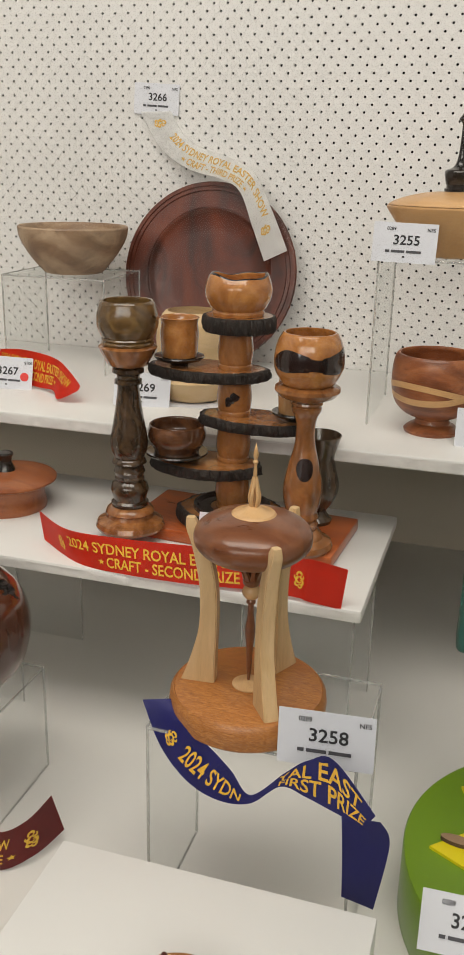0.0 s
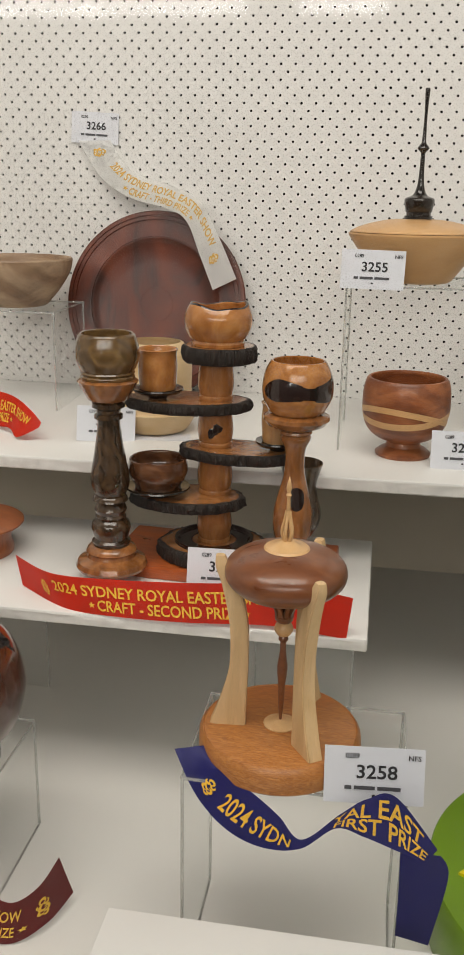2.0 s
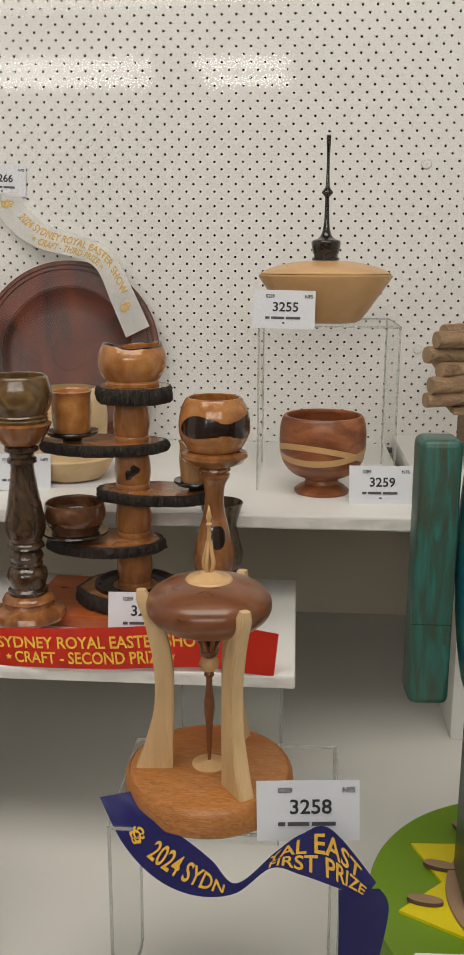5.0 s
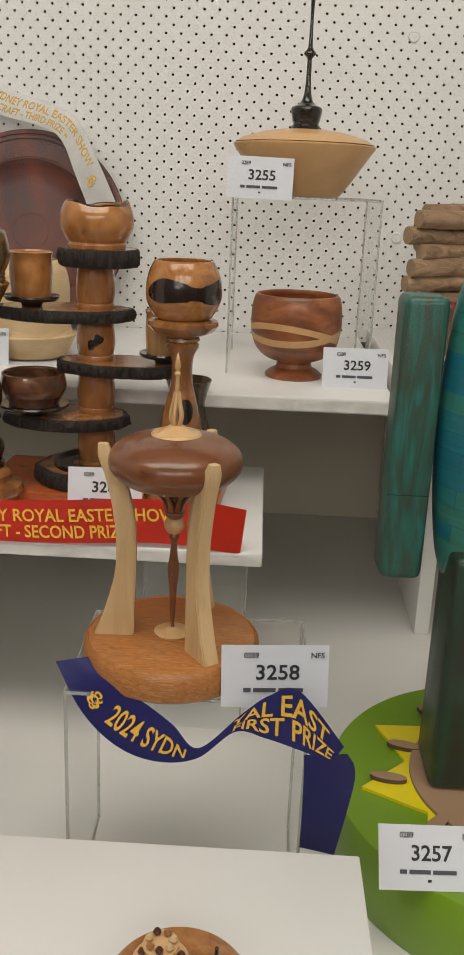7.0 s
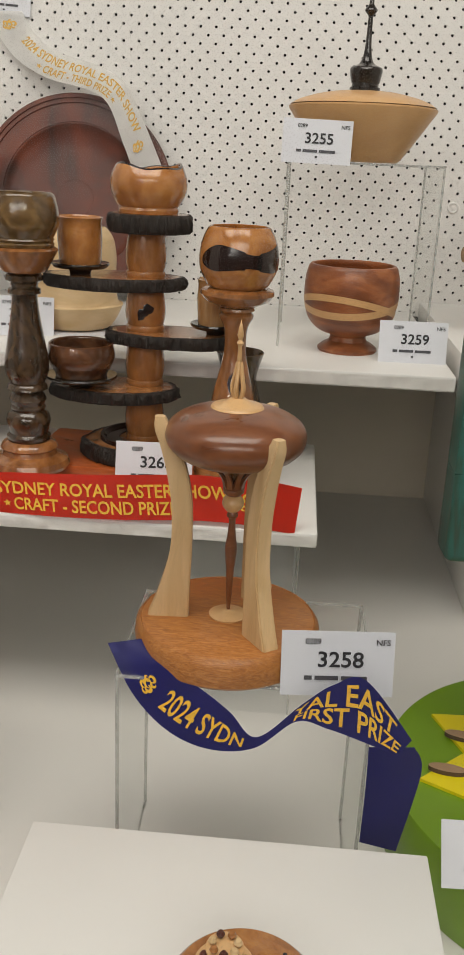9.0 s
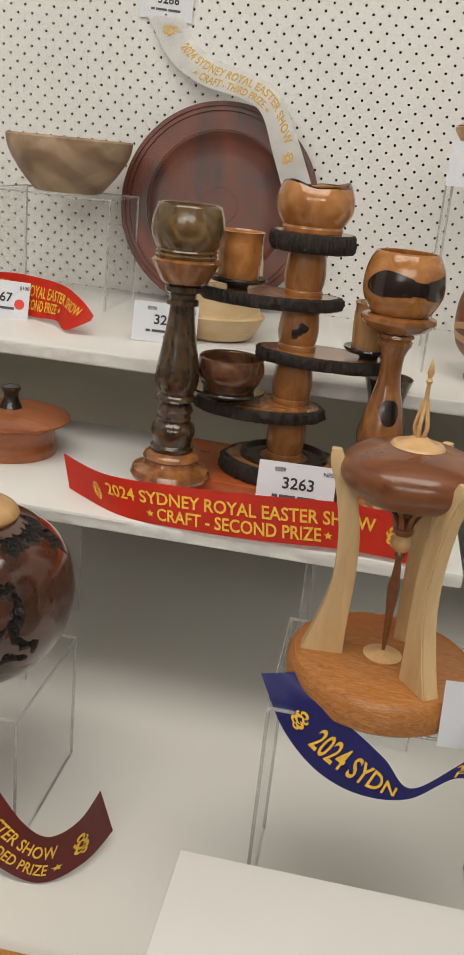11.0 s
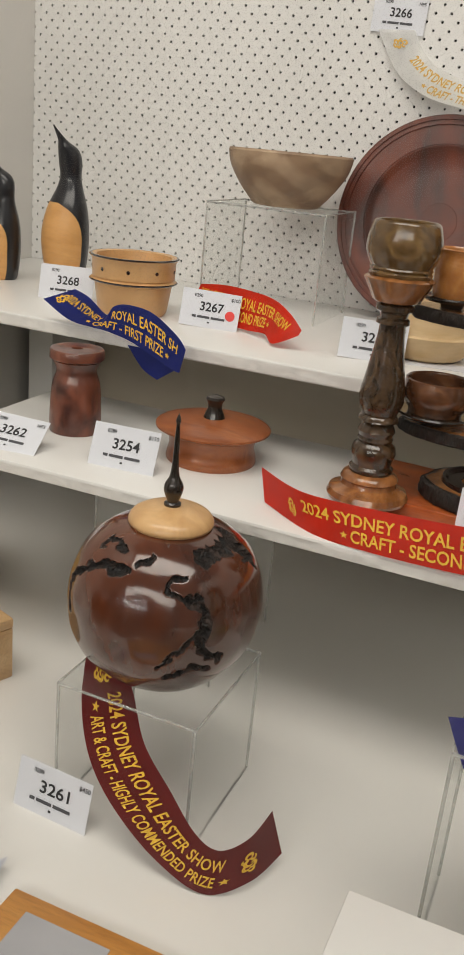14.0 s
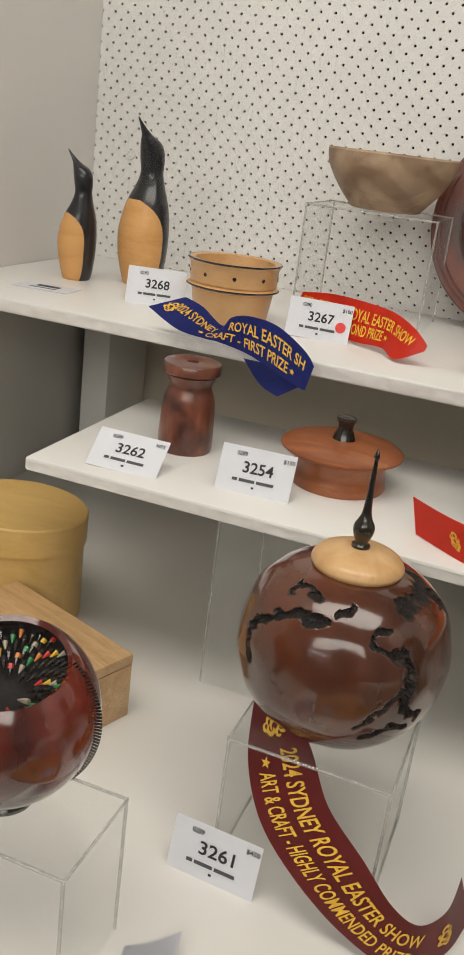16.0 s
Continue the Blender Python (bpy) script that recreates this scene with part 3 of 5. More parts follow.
def penguin(m, s, label, belly=132, spread=88):
    """A slim carved penguin, black stained behind with a bare wood front, its beak raised."""
    secs = [(0, 0, 0.0, 0.026, 0.028), (0, 0, 0.012, 0.030, 0.033), (-0.002, 0, 0.05, 0.036, 0.040), (-0.002, 0, 0.085, 0.037, 0.040), (0.001, 0, 0.12, 0.031, 0.034),
            (0.005, 0, 0.15, 0.020, 0.023), (0.006, 0, 0.168, 0.0165, 0.018), (0.005, 0, 0.185, 0.018, 0.019), (0.003, 0, 0.200, 0.0185, 0.018), (-0.002, 0, 0.212, 0.0155, 0.0145),
            (-0.011, 0, 0.221, 0.0085, 0.0075), (-0.021, 0, 0.232, 0.0042, 0.0036), (-0.031, 0, 0.244, 0.0010, 0.0009)]
    bm = loft([tuple(v * s for v in q) for q in curve(secs, 28)], 240)
    for f in bm.faces:
        c = f.calc_center_median() / s
        ang = math.atan2(c.y, c.x + 0.001)
        front = abs((math.degrees(ang) + belly + 180) % 360 - 180)
        limit = spread * math.sqrt(max(0.0, 1 - ((c.z - 0.05) / 0.08) ** 4))
        f.material_index = 1 if front < limit and c.z < 0.128 else 0
    ob = new("penguin_figure", finish(bm, [EBONY, PEPPER], 60))
    ob.matrix_world = m
    return tagged(ob, label, "figurine", "carved penguins")


penguin(pose(-1.021, 1.397, S1, 0, 0, 4), 0.82, "small carved wooden penguin with black back and bare wood front")
penguin(pose(-0.931, 1.454, S1, 0, 0, 72), 1.065, "tall carved wooden penguin with black back and bare wood front", 192, 102)


def ridged_pot():
    ob = thing("turned_pot", pose(-0.710, 1.303, S1) @ sized(1.02), "honey-coloured turned wooden pot with a dark-edged double rim", "pot")
    part("body", lathe([(0, 0.001), (0.048, 0.0), (0.052, 0.004), (0.058, 0.044), (0.061, 0.046), (0.0645, 0.047), (0.0645, 0.050), (0.060, 0.052),
                        (0.060, 0.054)], 64), MAPLE, ob)
    part("collar", lathe([(0.058, 0.052), (0.0615, 0.054), (0.0625, 0.078), (0.066, 0.083), (0.0625, 0.0855), (0.056, 0.084), (0.053, 0.060), (0.050, 0.02), (0, 0.018)], 64), MAPLE, ob)
    for z, r in ((0.0485, 0.0647), (0.0838, 0.0655)):
        part("dark_rim", lathe([(r - 0.003, z - 0.0016), (r, z - 0.0014), (r + 0.0014, z), (r, z + 0.0014), (r - 0.003, z + 0.0016)], 64), HEART, ob, "thin dark burnt rim")
    for k in range(9):
        a = 2 * math.pi * k / 9 + 0.2
        bm = lathe([(0, 0.0012), (0.0022, 0.001), (0.003, 0)], 8)
        bmesh.ops.transform(bm, matrix=pose(0.0618 * math.cos(a), 0.0618 * math.sin(a), 0.0665, 0, 90, math.degrees(a)), verts=bm.verts)
        part("inlaid_plug", bm, HEART, ob)


ridged_pot()
riser(pose(-0.558, 1.515, S1, 0, 0, 1), 0.20, 0.17, 0.170, "clear acrylic riser carrying the pale bowl")


def open_bowl():
    ob = thing("wooden_bowl", pose(-0.555, 1.515, S1 + 0.1705), "pale grey-brown turned wooden bowl on a clear acrylic riser", "bowl")
    prof = curve([(0.050, 0.0), (0.056, 0.004), (0.078, 0.030), (0.095, 0.058), (0.1, 0.080)], 5) + curve([(0.098, 0.083), (0.0945, 0.079), (0.088, 0.055), (0.07, 0.028), (0.04, 0.012), (0, 0.010)], 5)
    part("body", lathe([(0, 0.0)] + prof, 72, None, (0, 0, 0), lambda a, z: 0.012 * math.sin(a + 0.5) * z / 0.08), PALE, ob)


open_bowl()


def platter():
    ob = thing("wooden_platter", pose(-0.327, 1.599, S1) @ pose(0, 0, 0, 79, 0, 0) @ sized(1.025), "large dark red hardwood platter leaning on the pegboard", "platter")
    r = 0.163
    dish = [(0, 0.004), (0.030, 0.0042), (0.0305, 0.0037), (0.075, 0.004), (0.105, 0.006), (0.112, 0.010), (0.1155, 0.0132), (0.1155, -0.006), (0.10, -0.008), (0, -0.010)]
    rim = [(0.1157, 0.0132), (0.1175, 0.0142), (0.118, 0.0132), (0.1195, 0.0132), (0.120, 0.0146), (0.146, 0.0165), (0.1465, 0.0145), (0.149, 0.0145), (0.1495, 0.0167), (0.1535, 0.0168), (0.154, 0.0148),
           (0.1565, 0.0148), (0.157, 0.017), (r, 0.017), (r + 0.002, 0.013), (r - 0.004, 0.005), (0.1157, -0.0055)]
    for name, outline in (("dish", dish), ("rim", rim)):
        bm = lathe(outline, 96)
        bmesh.ops.transform(bm, matrix=pose(0, r + 0.002, 0), verts=bm.verts)
        part(name, bm, JARRAH, ob)


platter()


def pale_vessel():
    ob = thing("pale_vessel", pose(-0.262, 1.349, S1) @ sized(1.015), "pale turned wooden vessel with a flared lip, behind the tiered stand", "vessel")
    part("body", lathe(curve([(0, 0.0), (0.043, 0.001), (0.057, 0.012), (0.067, 0.032), (0.068, 0.036), (0.061, 0.040), (0.058, 0.07), (0.059, 0.10), (0.055, 0.125), (0.045, 0.14)], 4) +
                       [(0.041, 0.141), (0.050, 0.12), (0.05, 0.03), (0, 0.025)], 56), HUON, ob)
    part("paper_slip", box(bmesh.new(), (-0.03, -0.068, 0.0002), (0.06, -0.03, 0.0008), 0, pose(0, 0, 0, 0, 0, 8)), CARD, ob, "white paper slip under the vessel")


pale_vessel()
riser(pose(0.137, 1.389, S1), 0.205, 0.20, 0.245, "tall clear acrylic riser carrying the lidded bowl")


def lidded_bowl():
    ob = thing("lidded_bowl", pose(0.1315, 1.375, S1 + 0.2454), "honey-coloured lidded bowl with a tall black finial on a riser", "bowl")
    part("body", lathe([(0, 0), (0.050, 0), (0.055, 0.003), (0.066, 0.017), (0.082, 0.040), (0.1, 0.066), (0.1005, 0.069), (0.097, 0.071), (0, 0.071)], 80), MAPLE, ob)
    lid = part("lid", lathe(curve([(0.0985, 0.0715), (0.085, 0.0785), (0.06, 0.0855), (0.035, 0.0895), (0, 0.0905)], 4), 80), MAPLE, ob)
    prof = [(0, 0.0905), (0.0205, 0.0905), (0.0205, 0.0945), (0.018, 0.096), (0.018, 0.1)] + curve([(0.019, 0.1), (0.0215, 0.112), (0.021, 0.119), (0.012, 0.123), (0.007, 0.130), (0.0042, 0.145), (0.0032, 0.175), (0.0036, 0.182), (0.0085, 0.188), (0.0045, 0.194), (0.003, 0.20),
                                                                    (0.0022, 0.235), (0.0034, 0.262), (0.003, 0.268), (0, 0.2685)], 4)
    part("finial", lathe(prof, 32), BLACKWOOD, lid, "slender black turned finial")


lidded_bowl()


def footed_bowl():
    ob = thing("footed_bowl", pose(0.132, 1.291, S1), "brown turned footed bowl crossed by a pale inlaid band", "bowl")
    body = [(0, 0.0), (0.040, 0.0), (0.041, 0.004), (0.034, 0.010), (0.026, 0.014), (0.024, 0.020)] + \
        curve([(0.026, 0.0225), (0.044, 0.030), (0.058, 0.046), (0.0635, 0.072), (0.063, 0.098), (0.0595, 0.113)], 6) + curve([(0.057, 0.116), (0.053, 0.114), (0.056, 0.09), (0.05, 0.05), (0.02, 0.032), (0, 0.03)], 5)
    part("body", lathe(body, 80), RIMU, ob)
    prof = curve([(0.026, 0.0225), (0.044, 0.030), (0.058, 0.046), (0.0635, 0.072), (0.063, 0.098), (0.0595, 0.113)], 12)
    rs, zs = [q[0] for q in prof], [q[1] for q in prof]
    for nm, mid, amp, ph, wid in (("pale_band", 0.066, 0.012, -20, 0.0048), ("pale_band", 0.058, 0.019, 150, 0.0044)):
        bm = bmesh.new()
        rows = []
        for k in range(96):
            a = 2 * math.pi * k / 96
            zc = mid + amp * math.sin(a - radians(ph))
            rows.append([bm.verts.new(((np.interp(z, zs, rs) + 0.0005) * math.cos(a), (np.interp(z, zs, rs) + 0.0005) * math.sin(a), z)) for z in np.linspace(zc - wid, zc + wid, 5)])
        for k in range(96):
            a, b = rows[k], rows[(k + 1) % 96]
            for s in range(4):
                bm.faces.new((a[s], b[s], b[s + 1], a[s + 1]))
        part(nm, bm, MAPLE, ob, "pale inlaid wooden band")


footed_bowl()


def log_stack():
    ob = thing("log_cabin_model", pose(0.40, 1.42, S1 + 0.0185), "stacked weathered sticks of a small log cabin model", "model")
    part("base_board", box(bmesh.new(), (-0.03, -0.06, 0.0), (0.28, 0.12, 0.075), 0.003), LOG, ob)
    part("red_end", box(bmesh.new(), (-0.034, -0.06, 0.0752), (0.01, -0.02, 0.0895), 0.002), plain("red_paint", (0.5, 0.06, 0.02), 0.5), ob, "red painted end block")
    rnd = random.Random(4)
    for row in range(5):
        for k in range(2):
            r = 0.0125 + rnd.uniform(-0.0025, 0.0035)
            ln = 0.34
            bm = lathe([(0, 0), (r * 0.93, 0), (r, 0.003), (r * 1.06, 0.12), (r * 0.96, 0.24), (r, ln), (0, ln)], 18, None, (0, 0, 0), lambda a, z: 0.05 * math.sin(3 * a + 20 * z))
            for f in bm.faces:
                c = f.calc_center_median()
                f.material_index = 1 if c.z < 0.0012 else 0
            bmesh.ops.transform(bm, matrix=pose(-0.118 + rnd.uniform(0, 0.038), -0.075 + 0.04 * k + rnd.uniform(-0.006, 0.006), 0.113 + row * 0.0225 + (0.009 if k else 0), 0, 90 + rnd.uniform(-2, 2), 28 + rnd.uniform(-7, 7)), verts=bm.verts)
            part("stick", bm, [LOG, LOGEND], ob)
    bm = box(bmesh.new(), (-0.07, -0.07, 0.09), (0.28, 0.1, 0.1), 0.002)
    part("sill", bm, LOG, ob)


log_stack()

# ---- middle shelf ----


def mill():
    ob = thing("pepper_mill", pose(-0.672, 1.091, S2), "squat red burl wood mill with a waisted neck and flat cap", "mill")
    part("body", lathe([(0, 0), (0.034, 0), (0.035, 0.004)] + curve([(0.035, 0.02), (0.0338, 0.05), (0.0318, 0.068), (0.0275, 0.081), (0.0275, 0.088), (0.032, 0.098)], 4) + [(0.030, 0.1), (0, 0.1)], 56), BURLMILL, ob)
    part("cap", lathe([(0, 0.1), (0.0345, 0.1), (0.0365, 0.1015), (0.0365, 0.112), (0.035, 0.114), (0.0085, 0.1145), (0.0075, 0.1138), (0.0072, 0.1015), (0, 0.101)], 56), BURLMILL, ob)


def round_box():
    ob = thing("lidded_box", pose(-0.470, 1.101, S2), "low round cedar box with an overhanging lid and black knob", "box")
    part("body", lathe([(0, 0), (0.058, 0), (0.059, 0.003)] + curve([(0.058, 0.01), (0.0555, 0.022), (0.059, 0.040)], 4) + [(0, 0.041)], 72), LIDTOP, ob)
    lid = part("lid", lathe([(0, 0.0415), (0.071, 0.0415), (0.0745, 0.0435), (0.0745, 0.046)] + curve([(0.072, 0.048), (0.04, 0.0545), (0, 0.057)], 4), 72), LIDTOP, ob)
    part("knob", lathe([(0, 0.056), (0.014, 0.0565), (0.0125, 0.061), (0.009, 0.069), (0.0095, 0.076), (0.0125, 0.081), (0.011, 0.084), (0, 0.0875)], 28), BLACKWOOD, lid, "faceted black knob")


mill()
round_box()
TIER = S2 + 0.0185


def base_plank():
    bm = box(bmesh.new(), (-0.178, -0.075, 0.0), (0.125, 0.075, 0.018), 0.003)
    ob = new("base_plank", finish(bm, PLANK))
    ob.matrix_world = pose(-0.080, 1.121, S2, 0, 0, -4)
    tagged(ob, "polished orange-brown wooden plank under the turned stands", "board")


base_plank()


def candle_stand():
    ob = thing("turned_stand", pose(-0.246, 1.047, TIER) @ Matrix.Diagonal((1, 1, 1.015, 1)), "tall dark turned baluster stand with an olive wood cup", "stand")
    part("foot", lathe([(0, 0), (0.046, 0), (0.0475, 0.004), (0.045, 0.010), (0.035, 0.0145), (0.0325, 0.016), (0.031, 0.021), (0.0335, 0.0235), (0.031, 0.0285), (0.026, 0.0315), (0, 0.032)], 64), BASEWOOD, ob)
    shaft = [(0, 0.031), (0.0245, 0.0315), (0.0255, 0.037), (0.022, 0.040), (0.024, 0.048), (0.0262, 0.055), (0.024, 0.063), (0.019, 0.067), (0.0205, 0.071), (0.019, 0.074), (0.0215, 0.080), (0.019, 0.086), (0.0165, 0.089), (0.0235, 0.0925), (0.022, 0.097)]
    shaft += curve([(0.0195, 0.099), (0.0245, 0.111), (0.025, 0.125), (0.021, 0.148), (0.0165, 0.175), (0.0145, 0.192), (0.0145, 0.198)], 4) + [(0.0185, 0.200), (0.018, 0.2045), (0.015, 0.2065), (0.016, 0.211), (0.021, 0.2145), (0.0205, 0.2195), (0.017, 0.222), (0, 0.2225)]
    part("shaft", lathe(shaft, 48), DARKWOOD, ob)
    part("saucer", lathe([(0, 0.222), (0.0225, 0.2225), (0.026, 0.2245), (0.031, 0.234), (0.0375, 0.2455), (0.0385, 0.2475), (0.035, 0.250), (0, 0.2505)], 56), BASEWOOD, ob)
    cup = [(0, 0.250), (0.033, 0.2505), (0.0345, 0.2535), (0.0325, 0.2555), (0.0345, 0.258), (0.033, 0.260)] + curve([(0.035, 0.263), (0.0398, 0.275), (0.0395, 0.290), (0.0355, 0.3045)], 5) + curve([(0.033, 0.3065), (0.0305, 0.304), (0.033, 0.285), (0.026, 0.268), (0, 0.266)], 4)
    part("cup", lathe(cup, 64), OLIVE, ob, "polished olive wood cup")


candle_stand()


def slab_disc(cx, cy, z, rx, ry, thick, rot, seedv):
    """An oval slice with a ragged black bark edge and a polished top."""
    bm = bmesh.new()
    n = 300
    rings = []
    for s, (zz, k) in enumerate(((0.0, 0.94), (0.15, 0.985), (0.5, 1.0), (0.85, 0.985), (1.0, 0.95))):
        ring = []
        for i in range(n):
            a = 2 * math.pi * i / n
            rough = 1 + 0.07 * noise.noise((math.cos(a) * 2 + seedv, math.sin(a) * 2, seedv)) + 0.045 * noise.noise((math.cos(a) * 12, math.sin(a) * 12, seedv + s * 0.7)) + 0.05 * noise.noise((math.cos(a) * 34, math.sin(a) * 34, seedv + s * 0.5))
            ring.append(bm.verts.new((rx * k * rough * math.cos(a), ry * k * rough * math.sin(a), thick * zz)))
        rings.append(ring)
    for a, b in zip(rings, rings[1:]):
        for i in range(n):
            bm.faces.new((a[i], a[(i + 1) % n], b[(i + 1) % n], b[i])).material_index = 0
    inner = [bm.verts.new((v.co.x * 0.95, v.co.y * 0.95, thick)) for v in rings[-1]]
    for i in range(n):
        bm.faces.new((rings[-1][i], rings[-1][(i + 1) % n], inner[(i + 1) % n], inner[i])).material_index = 0
    bm.faces.new(inner).material_index = 1
    bm.faces.new(rings[0][::-1]).material_index = 1
    bmesh.ops.transform(bm, matrix=pose(cx, cy, z, 0, 0, rot), verts=bm.verts)
    return bm


def tiered_stand():
    ob = thing("tiered_stand", pose(-0.120, 1.115, TIER), "tiered wooden stand of bark-edged slices on a turned column", "stand")
    part("base_slice", slab_disc(0.0, -0.005, 0, 0.076, 0.062, 0.022, 0, 1.0), [BARK, TAN], ob, "thick bark-edged base slice")
    part("recess_ring", lathe([(0.030, 0.022), (0.031, 0.0232), (0.046, 0.0232), (0.050, 0.027), (0.0535, 0.027), (0.0545, 0.022)], 56), HEART, ob, "dark turned ring round the column")
    for k, (z0, z1) in enumerate(((0.022, 0.0765), (0.0915, 0.142), (0.157, 0.205), (0.220, 0.270))):
        h = z1 - z0
        prof = [(0, z0), (0.0222, z0), (0.0232, z0 + 0.003), (0.0222, z0 + 0.006), (0.0212, z0 + 0.0065)] + curve([(0.0222, z0 + 0.009), (0.0240, z0 + h * 0.45), (0.0220, z1 - 0.006)], 4) + [(0.0212, z1), (0, z1)]
        sec = part("column_section", lathe(prof, 44), TAN, ob)
        if k == 2:
            bm = lathe([(0, 0.0250), (0.0088, 0.0232)], 14, None, (0, 0, 0), lambda a, z: 0.3 * math.sin(2 * a) + 0.15 * math.sin(5 * a))
            bmesh.ops.transform(bm, matrix=pose(0, 0, z0 + h * 0.5, 90, 0, 8), verts=bm.verts)
            part("dark_knot", bm, HEART, sec)
    for k, (cx, cy, z, rx, ry, rot) in enumerate(((-0.034, -0.018, 0.0765, 0.078, 0.046, 2), (0.032, -0.006, 0.142, 0.080, 0.042, -3), (-0.036, -0.004, 0.205, 0.084, 0.045, 3), (0.004, 0, 0.270, 0.0485, 0.045, 10))):
        part("bark_slice", slab_disc(cx, cy, z, rx, ry, 0.015 if k < 3 else 0.021, rot, 3.0 + k), [BARK, TAN], ob, "oval wooden slice with black bark edge")
    return ob


tiered_stand()


def saucer_under(ob, r, z=0.0):
    part("saucer", lathe([(0, z), (r * 0.35, z), (r * 0.4, z + 0.005), (r * 0.9, z + 0.0075), (r, z + 0.011), (r * 0.98, z + 0.013), (r * 0.8, z + 0.0115), (0, z + 0.0115)], 48), BLACKWOOD, ob, "dark turned saucer")


def straight_cup(m, s, label, mat):
    ob = thing("turned_cup", m, label, "cup")
    saucer_under(ob, 0.031 * s)
    z = 0.0118
    part("body", lathe([(0, z), (0.0215 * s, z), (0.0225 * s, z + 0.004)] + curve([(0.0225 * s, z + 0.01), (0.0235 * s, z + 0.03), (0.0225 * s, z + 0.045), (0.0242 * s, z + 0.052)], 4) +
                       [(0.0225 * s, z + 0.053), (0.0205 * s, z + 0.05), (0.02 * s, z + 0.02), (0, z + 0.018)], 48), mat, ob)


straight_cup(pose(-0.196, 1.105, TIER + 0.2202), 1.1, "golden turned cup on a dark saucer, standing on a bark slice", GOLDWOOD)
straight_cup(pose(-0.035, 1.109, TIER + 0.1572), 0.98, "golden turned cup with dark heart streak on a saucer", INCLUSION)


def low_bowl():
    ob = thing("turned_bowl", pose(-0.191, 1.083, TIER + 0.0917) @ sized(1.07), "small dark brown turned bowl on a saucer", "bowl")
    saucer_under(ob, 0.040)
    z = 0.0118
    part("body", lathe([(0, z), (0.028, z), (0.029, z + 0.004)] + curve([(0.033, z + 0.010), (0.0375, z + 0.022), (0.0355, z + 0.036)], 4) + curve([(0.034, z + 0.037), (0.0325, z + 0.034), (0.033, z + 0.02), (0.02, z + 0.01), (0, z + 0.009)], 4), 56), MIDBROWN, ob)


low_bowl()


def top_bowl():
    ob = thing("natural_edge_bowl", pose(-0.118, 1.115, TIER + 0.2914), "glossy turned bowl with a wavy dark rim on a slice", "bowl")
    prof = [(0, 0), (0.034, 0), (0.035, 0.004), (0.0335, 0.007), (0.036, 0.009)] + curve([(0.038, 0.012), (0.0435, 0.024), (0.0435, 0.038), (0.0385, 0.05)], 5) + curve([(0.0365, 0.052), (0.0345, 0.049), (0.038, 0.034), (0.03, 0.018), (0, 0.016)], 4)
    bm = lathe(prof, 72)
    for v in bm.verts:
        if v.co.z > 0.036:
            a = math.atan2(v.co.y, v.co.x)
            v.co.z += (0.0028 * math.sin(2 * a + 0.6) + 0.0012 * math.sin(5 * a)) * (v.co.z - 0.036) / 0.016
    for f in bm.faces:
        c = f.calc_center_median()
        a = math.atan2(c.y, c.x)
        if c.z > 0.0502 + 0.0025 * math.sin(2 * a + 0.6) + 0.0010 * math.sin(5 * a):
            f.material_index = 1
    part("body", bm, [GOLDWOOD, HEART], ob)


top_bowl()


